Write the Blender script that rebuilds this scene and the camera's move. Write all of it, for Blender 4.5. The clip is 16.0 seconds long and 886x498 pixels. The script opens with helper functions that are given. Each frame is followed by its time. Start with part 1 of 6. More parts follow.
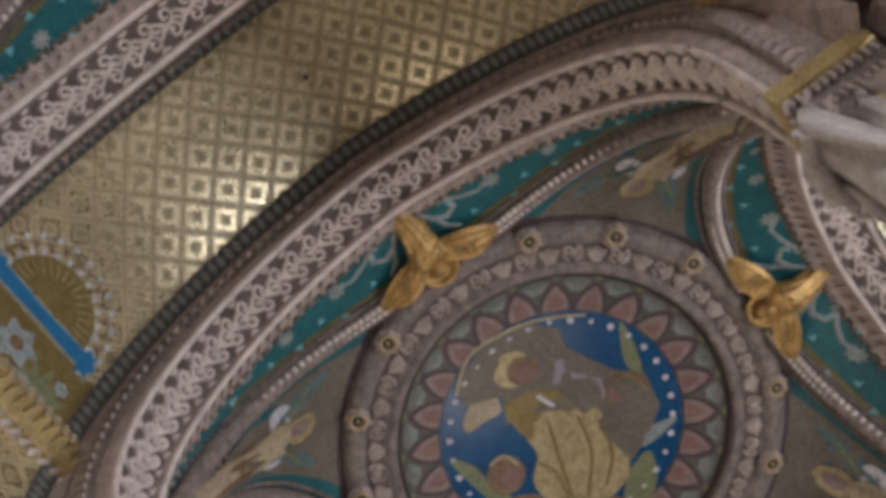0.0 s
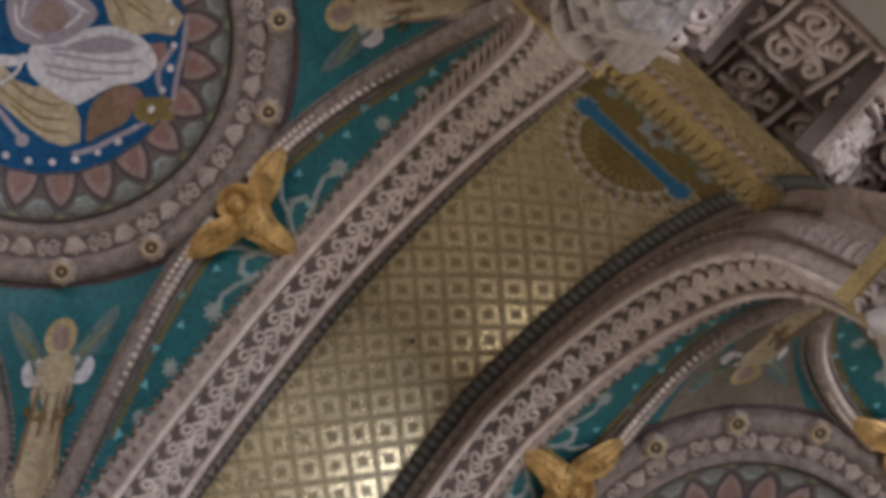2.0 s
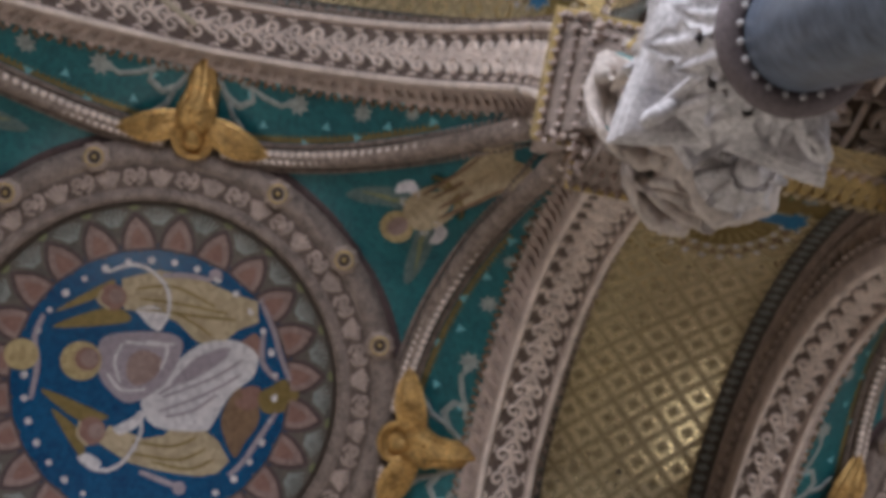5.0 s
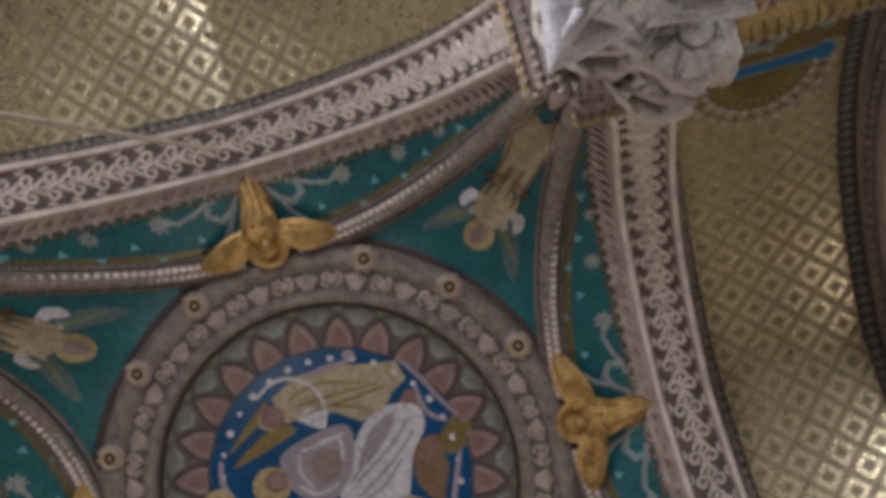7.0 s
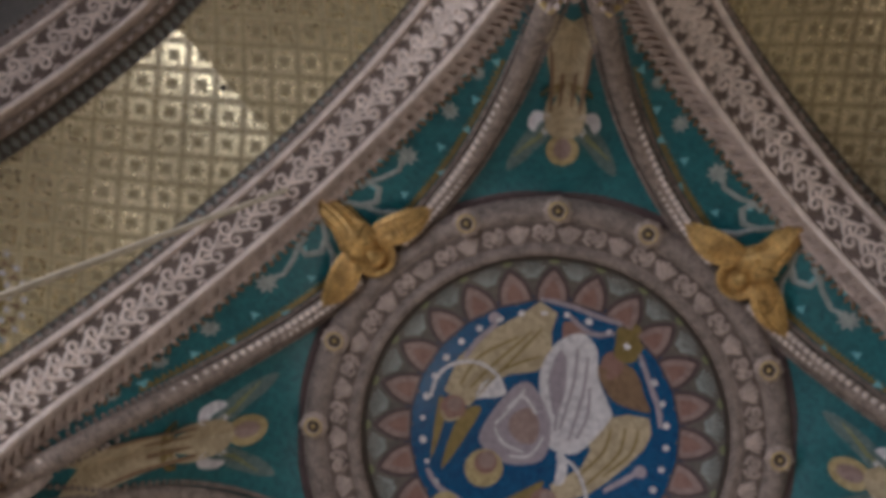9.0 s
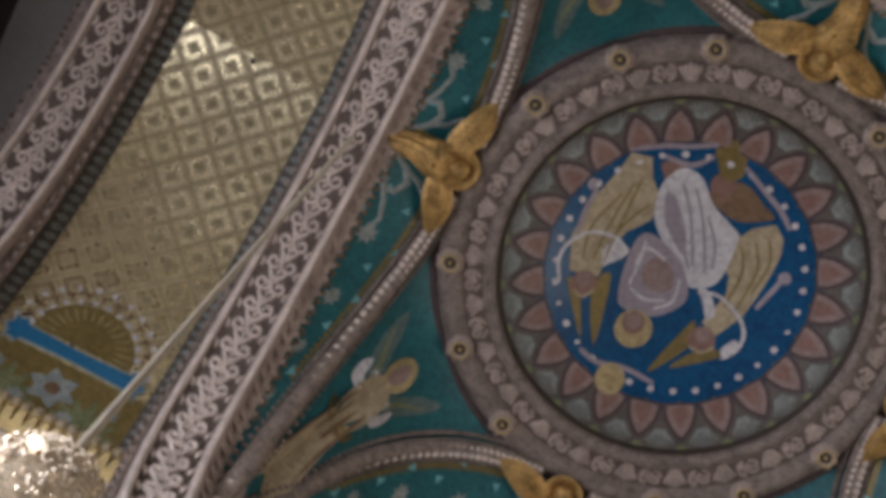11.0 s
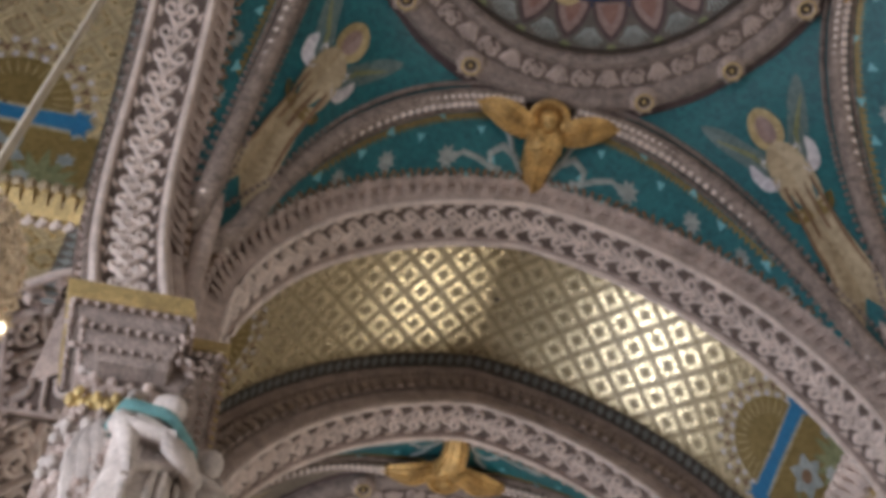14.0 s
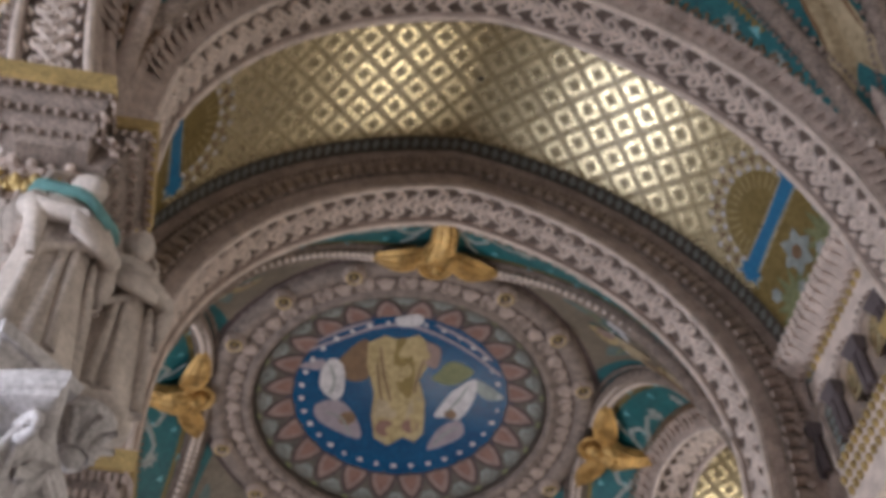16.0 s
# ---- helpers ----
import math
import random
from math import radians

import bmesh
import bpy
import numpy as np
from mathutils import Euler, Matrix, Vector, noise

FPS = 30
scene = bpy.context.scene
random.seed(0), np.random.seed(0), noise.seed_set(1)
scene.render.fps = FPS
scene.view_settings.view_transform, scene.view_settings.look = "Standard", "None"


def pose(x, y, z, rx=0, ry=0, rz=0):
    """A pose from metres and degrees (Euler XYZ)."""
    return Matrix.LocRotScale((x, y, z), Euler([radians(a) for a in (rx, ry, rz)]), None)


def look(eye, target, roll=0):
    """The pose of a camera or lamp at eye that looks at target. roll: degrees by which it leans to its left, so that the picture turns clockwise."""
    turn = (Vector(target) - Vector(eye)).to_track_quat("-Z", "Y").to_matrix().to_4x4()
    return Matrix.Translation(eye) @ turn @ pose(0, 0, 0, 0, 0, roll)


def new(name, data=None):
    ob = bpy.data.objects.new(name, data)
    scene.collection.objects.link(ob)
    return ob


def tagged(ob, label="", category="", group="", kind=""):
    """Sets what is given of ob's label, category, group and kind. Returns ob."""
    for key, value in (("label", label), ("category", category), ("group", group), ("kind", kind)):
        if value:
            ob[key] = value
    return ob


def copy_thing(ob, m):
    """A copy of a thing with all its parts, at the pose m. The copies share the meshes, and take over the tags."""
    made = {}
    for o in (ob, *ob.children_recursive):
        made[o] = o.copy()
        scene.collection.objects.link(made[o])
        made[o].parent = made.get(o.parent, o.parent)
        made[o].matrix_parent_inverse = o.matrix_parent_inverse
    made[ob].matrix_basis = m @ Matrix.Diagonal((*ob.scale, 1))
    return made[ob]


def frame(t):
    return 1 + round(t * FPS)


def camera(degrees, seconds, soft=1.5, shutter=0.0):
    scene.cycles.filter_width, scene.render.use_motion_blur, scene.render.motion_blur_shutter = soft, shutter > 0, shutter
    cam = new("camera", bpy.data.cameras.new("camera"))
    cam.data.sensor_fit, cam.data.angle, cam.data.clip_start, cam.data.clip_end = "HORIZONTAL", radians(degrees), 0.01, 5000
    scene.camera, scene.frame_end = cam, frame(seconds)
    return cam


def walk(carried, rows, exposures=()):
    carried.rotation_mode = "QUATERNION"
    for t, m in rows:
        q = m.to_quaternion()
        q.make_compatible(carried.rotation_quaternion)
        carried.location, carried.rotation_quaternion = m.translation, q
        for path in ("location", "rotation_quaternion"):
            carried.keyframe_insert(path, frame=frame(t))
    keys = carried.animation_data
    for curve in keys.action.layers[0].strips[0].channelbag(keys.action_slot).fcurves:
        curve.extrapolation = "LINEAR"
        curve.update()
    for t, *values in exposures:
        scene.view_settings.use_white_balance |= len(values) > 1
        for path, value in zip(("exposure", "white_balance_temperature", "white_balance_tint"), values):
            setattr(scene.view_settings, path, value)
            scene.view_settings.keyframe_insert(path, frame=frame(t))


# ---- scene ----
cam = camera(38.01, 16.0, soft=4.8)
PATH = [
    (0.0, look((-1.489, -5.748, 1.797), (-1.008, -8.825, 11.299), -27.41)),
    (0.5, look((-1.745, -5.520, 1.482), (-1.314, -8.052, 11.147), -29.80)),
    (1.0, look((-2.002, -5.278, 1.179), (-1.638, -7.375, 10.950), -32.57)),
    (1.5, look((-2.262, -5.012, 0.915), (-1.964, -6.772, 10.755), -35.92)),
    (2.0, look((-2.505, -4.715, 0.727), (-2.279, -6.190, 10.615), -40.20)),
    (2.5, look((-2.789, -4.402, 0.657), (-2.592, -5.700, 10.571), -43.89)),
    (3.0, look((-3.153, -4.054, 0.693), (-2.948, -5.223, 10.622), -46.38)),
    (3.5, look((-3.552, -3.708, 0.800), (-3.330, -4.770, 10.741), -48.97)),
    (4.0, look((-3.916, -3.413, 0.990), (-3.656, -4.368, 10.941), -50.56)),
    (4.5, look((-4.225, -3.197, 1.197), (-3.944, -4.083, 11.153), -54.21)),
    (5.0, look((-4.480, -3.066, 1.407), (-4.182, -3.848, 11.372), -57.72)),
    (7.5, look((-4.165, -4.237, 0.651), (-4.086, -3.634, 10.632), 60.27)),
    (8.2, look((-4.279, -4.281, 0.847), (-4.148, -3.346, 10.802), 50.65)),
    (10.3, look((-5.429, -4.156, 1.825), (-5.027, -2.245, 11.633), 21.94)),
    (10.5, look((-5.524, -4.147, 1.795), (-5.088, -2.136, 11.581), 19.83)),
    (11.0, look((-5.761, -4.118, 1.682), (-5.212, -1.826, 11.400), 14.40)),
    (11.5, look((-5.968, -4.026, 1.513), (-5.276, -1.557, 11.178), 8.86)),
    (12.0, look((-6.043, -3.891, 1.523), (-5.181, -1.218, 11.120), 2.86)),
    (12.5, look((-5.982, -3.764, 1.704), (-4.941, -0.777, 11.191), -1.57)),
    (13.0, look((-5.769, -3.662, 1.979), (-4.567, -0.290, 11.317), -4.20)),
    (13.5, look((-5.349, -3.587, 2.268), (-4.034, 0.342, 11.369), -4.72)),
    (14.0, look((-4.746, -3.539, 2.494), (-3.447, 0.905, 11.358), -3.64)),
    (14.5, look((-4.124, -3.454, 2.702), (-2.855, 1.533, 11.276), -2.37)),
    (15.0, look((-3.687, -3.323, 2.829), (-2.453, 2.012, 11.196), -1.79)),
    (15.5, look((-3.430, -3.189, 2.927), (-2.211, 2.415, 11.119), -1.44)),
    (16.0, look((-3.240, -3.088, 3.017), (-2.062, 2.728, 11.065), -1.00)),
]
walk(cam, PATH, [(0.0, -0.1), (5.0, -0.33), (10.5, -0.44), (12.5, -0.36), (14.0, -0.22), (16.0, -0.3)])

# main sizes in metres: ring radius, ring height, bay spacing, arch half width, rise, springing, rib from and to, soffit recess
U, R, ZR, S = 4.5, 4.5, 26.010, 18.572
A, B, ZS = 5.245, 6.349, 18.693
YO, YI, G = 6.415, 7.433, 1.164
LAMP_E = 1500.0
LAMP_W = 2700.0
LAMP_N = 800.0
LAMP_S = 1200.0
Z_IMP = 16.6
Z_COR = 20.6
Z_CAP = 10.2
COLX = 6.0
COLY = 5.85
FIG_H = 3.25
CHX = -7.28
CHY = 1.9
CHZ = 10.92
CHR = 0.74
# ---------------------------------------------------------------- light
world = bpy.data.worlds.new("sky_world")
scene.world = world
world.use_nodes = True
wn = world.node_tree.nodes
sky = wn.new("ShaderNodeTexSky")
sky.sky_type = 'NISHITA'
sky.sun_disc = False
sky.sun_elevation, sky.sun_rotation = radians(38), radians(100)
world.node_tree.links.new(sky.outputs[0], wn["Background"].inputs[0])
wn["Background"].inputs[1].default_value = 0.12

sun = new("sun", bpy.data.lights.new("sun", 'SUN'))
sun.data.energy, sun.data.angle, sun.data.color = 2.5, radians(0.5), (1.0, 0.95, 0.87)
sun.matrix_world = look((60, -12, 50), (0, 0, 5))


def window_lamp(name, eye, target, w, h, power, colour):
    ob = new(name, bpy.data.lights.new(name, 'AREA'))
    ob.data.shape, ob.data.size, ob.data.size_y = 'RECTANGLE', w, h
    ob.data.energy, ob.data.color = power, colour
    ob.matrix_world = look(eye, target)
    return ob


WINX = S - YO + 2.2          # side window wall
for cy in (-S, 0.0, S):
    window_lamp("window_light", (WINX - 0.35, cy, 9.5), (0, cy, 10.6), 6.0, 11.0, LAMP_E * (0.7 if cy == 0.0 else 0.45 if cy < -1 else 1.0), (1.0, 0.92, 0.83))
    window_lamp("window_light", (-WINX + 0.35, cy, 9.5), (0, cy, 10.6), 6.0, 11.0, LAMP_W * (0.9 if cy < -1 else 0.9 if cy == 0.0 else 1.0), (0.87, 0.89, 1.0))
# lamps added in unseen end windows to brighten the far sides of the bays
window_lamp("window_light", (0, 1.5 * S + 9.4, 8.0), (0, 0, 9.0), 8.0, 9.0, LAMP_N, (1.0, 0.91, 0.82))
window_lamp("window_light", (0, -1.5 * S - 9.4, 8.0), (0, 0, 9.0), 8.0, 9.0, LAMP_S, (1.0, 0.95, 0.9))


# ---------------------------------------------------------------- materials
def mat(name, col, rough=0.7, metal=0.0, var=0.25, scale=3.0, bump=0.3, fine=40.0, spec=0.5):
    m = bpy.data.materials.new(name)
    m.use_nodes = True
    n, l = m.node_tree.nodes, m.node_tree.links
    b = n["Principled BSDF"]
    b.inputs["Roughness"].default_value, b.inputs["Metallic"].default_value = rough, metal
    b.inputs["Specular IOR Level"].default_value = spec
    tc = n.new("ShaderNodeTexCoord")
    n1, n2 = n.new("ShaderNodeTexNoise"), n.new("ShaderNodeTexNoise")
    n1.inputs["Scale"].default_value, n1.inputs["Detail"].default_value = scale, 6
    n2.inputs["Scale"].default_value, n2.inputs["Detail"].default_value = fine, 3
    l.new(tc.outputs["Object"], n1.inputs["Vector"])
    l.new(tc.outputs["Object"], n2.inputs["Vector"])
    mix = n.new("ShaderNodeMath")
    mix.operation = 'ADD'
    l.new(n1.outputs["Fac"], mix.inputs[0])
    l.new(n2.outputs["Fac"], mix.inputs[1])
    r = n.new("ShaderNodeMapRange")
    r.inputs["From Min"].default_value, r.inputs["From Max"].default_value = 0.7, 1.3
    r.inputs["To Min"].default_value, r.inputs["To Max"].default_value = 1 - var, 1 + var
    l.new(mix.outputs[0], r.inputs["Value"])
    mul = n.new("ShaderNodeVectorMath")
    mul.operation = 'SCALE'
    mul.inputs[0].default_value = col
    l.new(r.outputs["Result"], mul.inputs["Scale"])
    l.new(mul.outputs["Vector"], b.inputs["Base Color"])
    bp = n.new("ShaderNodeBump")
    bp.inputs["Strength"].default_value, bp.inputs["Distance"].default_value = bump, 0.02
    l.new(n2.outputs["Fac"], bp.inputs["Height"])
    l.new(bp.outputs["Normal"], b.inputs["Normal"])
    return m


def mosaic(name, col, col2, rough=0.45, metal=0.0, tile=14.0, var=0.5):
    """Small glass cubes: cells of two colours in two scales, each a little tilted."""
    m = bpy.data.materials.new(name)
    m.use_nodes = True
    n, l = m.node_tree.nodes, m.node_tree.links
    b = n["Principled BSDF"]
    b.inputs["Roughness"].default_value, b.inputs["Metallic"].default_value = rough, metal
    tc = n.new("ShaderNodeTexCoord")
    v = n.new("ShaderNodeTexVoronoi")
    v.inputs["Scale"].default_value = tile
    l.new(tc.outputs["Object"], v.inputs["Vector"])
    big = n.new("ShaderNodeTexNoise")
    big.inputs["Scale"].default_value, big.inputs["Detail"].default_value = 1.3, 4
    l.new(tc.outputs["Object"], big.inputs["Vector"])
    sep = n.new("ShaderNodeSeparateColor")
    l.new(v.outputs["Color"], sep.inputs[0])
    add = n.new("ShaderNodeMath")
    add.operation = 'MULTIPLY_ADD'
    add.inputs[1].default_value, add.inputs[2].default_value = var, 0.0
    l.new(sep.outputs[0], add.inputs[0])
    add2 = n.new("ShaderNodeMath")
    add2.operation = 'MULTIPLY_ADD'
    add2.inputs[1].default_value = 0.7
    l.new(big.outputs["Fac"], add2.inputs[0])
    l.new(add.outputs[0], add2.inputs[2])
    mx = n.new("ShaderNodeMix")
    mx.data_type = 'RGBA'
    mx.inputs["A"].default_value, mx.inputs["B"].default_value = (*col, 1), (*col2, 1)
    l.new(add2.outputs[0], mx.inputs["Factor"])
    l.new(mx.outputs["Result"], b.inputs["Base Color"])
    bp = n.new("ShaderNodeBump")
    bp.inputs["Strength"].default_value, bp.inputs["Distance"].default_value = 0.35, 0.012
    l.new(sep.outputs[1], bp.inputs["Height"])
    l.new(bp.outputs["Normal"], b.inputs["Normal"])
    return m


def diamond_gold(name, pitch):
    """Gold mosaic with a lattice of diamonds, each with a dark square in a pale frame."""
    m = bpy.data.materials.new(name)
    m.use_nodes = True
    n, l = m.node_tree.nodes, m.node_tree.links
    b = n["Principled BSDF"]
    uv = n.new("ShaderNodeUVMap")
    sp = n.new("ShaderNodeSeparateXYZ")
    l.new(uv.outputs[0], sp.inputs[0])

    def op(kind, a, c=None, d=None):
        k = n.new("ShaderNodeMath")
        k.operation = kind
        for i, q in enumerate((a, c, d)):
            if q is None:
                continue
            if isinstance(q, (int, float)):
                k.inputs[i].default_value = q
            else:
                l.new(q, k.inputs[i])
        return k.outputs[0]
    p = op('DIVIDE', op('ADD', sp.outputs[0], sp.outputs[1]), pitch)
    q = op('DIVIDE', op('SUBTRACT', sp.outputs[0], sp.outputs[1]), pitch)
    fp = op('ABSOLUTE', op('SUBTRACT', op('FRACT', p), 0.5))
    fq = op('ABSOLUTE', op('SUBTRACT', op('FRACT', q), 0.5))
    d = op('MAXIMUM', fp, fq)
    near = op('MINIMUM', fp, fq)
    ramp = n.new("ShaderNodeValToRGB")
    l.new(d, ramp.inputs[0])
    e = ramp.color_ramp.elements
    e[0].position, e[0].color = 0.0, (0.27, 0.21, 0.115, 1)
    e[1].position, e[1].color = 0.12, (0.3, 0.24, 0.135, 1)
    for pos, c in ((0.17, (0.42, 0.35, 0.2, 1)), (0.22, (0.56, 0.475, 0.3, 1)), (0.34, (0.57, 0.485, 0.31, 1)),
                   (0.38, (0.44, 0.365, 0.21, 1)), (0.44, (0.42, 0.345, 0.2, 1)), (0.475, (0.3, 0.235, 0.13, 1))):
        k = e.new(pos)
        k.color = c
    v = n.new("ShaderNodeTexVoronoi")
    v.inputs["Scale"].default_value = 16.0
    tc = n.new("ShaderNodeTexCoord")
    l.new(tc.outputs["Object"], v.inputs["Vector"])
    sep = n.new("ShaderNodeSeparateColor")
    l.new(v.outputs["Color"], sep.inputs[0])
    big = n.new("ShaderNodeTexNoise")
    big.inputs["Scale"].default_value, big.inputs["Detail"].default_value = 0.8, 5
    l.new(tc.outputs["Object"], big.inputs["Vector"])
    f = op('ADD', op('MULTIPLY', sep.outputs[0], 0.35), op('MULTIPLY_ADD', big.outputs["Fac"], 0.5, 0.75))
    sc = n.new("ShaderNodeVectorMath")
    sc.operation = 'SCALE'
    l.new(ramp.outputs[0], sc.inputs[0])
    l.new(f, sc.inputs["Scale"])
    l.new(sc.outputs[0], b.inputs["Base Color"])
    bw = n.new("ShaderNodeRGBToBW")
    l.new(ramp.outputs[0], bw.inputs[0])
    mr = n.new("ShaderNodeMapRange")
    mr.inputs["From Min"].default_value, mr.inputs["From Max"].default_value = 0.38, 0.475
    mr.inputs["To Min"].default_value, mr.inputs["To Max"].default_value = 0.08, 0.97
    l.new(bw.outputs[0], mr.inputs["Value"])
    l.new(mr.outputs["Result"], b.inputs["Metallic"])
    l.new(op('MULTIPLY_ADD', sep.outputs[1], 0.14, 0.24), b.inputs["Roughness"])
    bp = n.new("ShaderNodeBump")
    bp.inputs["Strength"].default_value, bp.inputs["Distance"].default_value = 0.3, 0.01
    l.new(sep.outputs[2], bp.inputs["Height"])
    l.new(bp.outputs["Normal"], b.inputs["Normal"])
    return m


STONE = mat("warm_stone", (0.44, 0.35, 0.305), 0.75, 0, 0.42, 3.2, 0.5, 22)
STONE_L = mat("pale_stone", (0.71, 0.6, 0.535), 0.7, 0, 0.32, 3.0, 0.4, 30)
FIGST = mat("figure_stone", (0.54, 0.475, 0.432), 0.7, 0, 0.3, 2.2, 0.5, 14)
MARBLE_W = mat("white_marble", (0.5, 0.475, 0.48), 0.5, 0, 0.45, 2.5, 0.3, 18)
# stone colour with the shade between carvings put into it
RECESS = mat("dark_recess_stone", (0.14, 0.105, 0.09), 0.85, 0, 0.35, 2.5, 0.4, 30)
# lilac stone, dark enough to carry the shadow on the side walls
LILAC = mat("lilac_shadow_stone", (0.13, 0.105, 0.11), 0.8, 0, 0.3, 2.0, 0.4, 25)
RIBST = mat("brown_grey_stone", (0.25, 0.195, 0.165), 0.75, 0, 0.55, 5.0, 0.6, 20)
RINGST = mat("grey_brown_stone", (0.235, 0.185, 0.16), 0.72, 0, 0.55, 4.5, 0.6, 20)
GOLD = mat("gilded_metal", (0.54, 0.34, 0.125), 0.5, 0.6, 0.5, 3.2, 0.4, 16)
GOLDSTONE = mat("gilded_stone", (0.55, 0.41, 0.18), 0.5, 0.4, 0.4, 3.0, 0.5, 20)
TEAL = mosaic("teal_mosaic", (0.003, 0.05, 0.066), (0.019, 0.168, 0.182), 0.45)
BLUE = mosaic("blue_mosaic", (0.001, 0.03, 0.10), (0.004, 0.10, 0.235), 0.27)
BLUE_L = mosaic("bright_blue_mosaic", (0.005, 0.10, 0.24), (0.02, 0.19, 0.36), 0.4)
DARKM = mosaic("dark_green_grey_mosaic", (0.05, 0.055, 0.05), (0.16, 0.13, 0.11), 0.5)
BROWNM = mosaic("brown_mosaic", (0.10, 0.055, 0.03), (0.26, 0.16, 0.09), 0.5)
CREAM = mosaic("cream_mosaic", (0.25, 0.19, 0.115), (0.52, 0.42, 0.275), 0.5, 0.0, 11.0, 0.6)
YELLOW = mosaic("yellow_gold_mosaic", (0.25, 0.18, 0.07), (0.52, 0.41, 0.22), 0.45, 0.15, 11.0, 0.7)
PINK = mosaic("pink_mosaic", (0.17, 0.108, 0.098), (0.34, 0.24, 0.215), 0.5, 0.0, 11.0, 0.6)
GREYG = mosaic("grey_green_mosaic", (0.14, 0.17, 0.16), (0.36, 0.39, 0.37), 0.5, 0.0, 11.0, 0.6)
WHITEM = mosaic("white_mosaic", (0.36, 0.34, 0.37), (0.70, 0.67, 0.68), 0.45, 0.0, 11.0, 0.7)
OLIVE = mosaic("olive_gold_mosaic", (0.14, 0.10, 0.03), (0.30, 0.22, 0.08), 0.42, 0.35)
# plum petal outlines; also colours the shadow band round the ring
PLUM = mosaic("dark_plum_mosaic", (0.035, 0.022, 0.024), (0.10, 0.062, 0.062), 0.5)
TEALG = mosaic("teal_grey_mosaic", (0.04, 0.09, 0.09), (0.16, 0.22, 0.21), 0.5)
DIAMOND = diamond_gold("diamond_gold_mosaic", 0.80)
SHAFT = mat("blue_grey_marble", (0.11, 0.135, 0.18), 0.28, 0, 0.5, 1.1, 0.05, 9)
# dark rims and wells; also colours the shade in openings
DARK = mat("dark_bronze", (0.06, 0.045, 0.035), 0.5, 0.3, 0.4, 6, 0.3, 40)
PLASTER = mat("plain_plaster", (0.46, 0.42, 0.38), 0.85, 0, 0.15, 0.8, 0.2, 15)
FLOORM = mat("stone_floor", (0.15, 0.125, 0.105), 0.5, 0, 0.25, 0.7, 0.2, 12)
ROPE = mat("pale_cable", (0.55, 0.48, 0.36), 0.7, 0, 0.2, 5, 0.3, 60)
CRYSTAL = mat("crystal_drops", (0.68, 0.55, 0.39), 0.16, 0.1, 0.6, 9, 0.4, 30)
TURQ = mat("turquoise_enamel", (0.16, 0.36, 0.36), 0.5, 0, 0.25, 3, 0.2, 20)
ROSE = mosaic("dark_rose_mosaic", (0.16, 0.075, 0.06), (0.30, 0.17, 0.14), 0.5)
LEAFM = mosaic("leaf_green_mosaic", (0.10, 0.12, 0.05), (0.26, 0.27, 0.14), 0.5)


# ---------------------------------------------------------------- mesh helpers
def mesh_of(name, verts, faces, smooth=False):
    me = bpy.data.meshes.new(name)
    me.from_pydata([tuple(v) for v in verts], [], faces)
    me.update()
    if smooth:
        me.polygons.foreach_set("use_smooth", [True] * len(me.polygons))
    return me


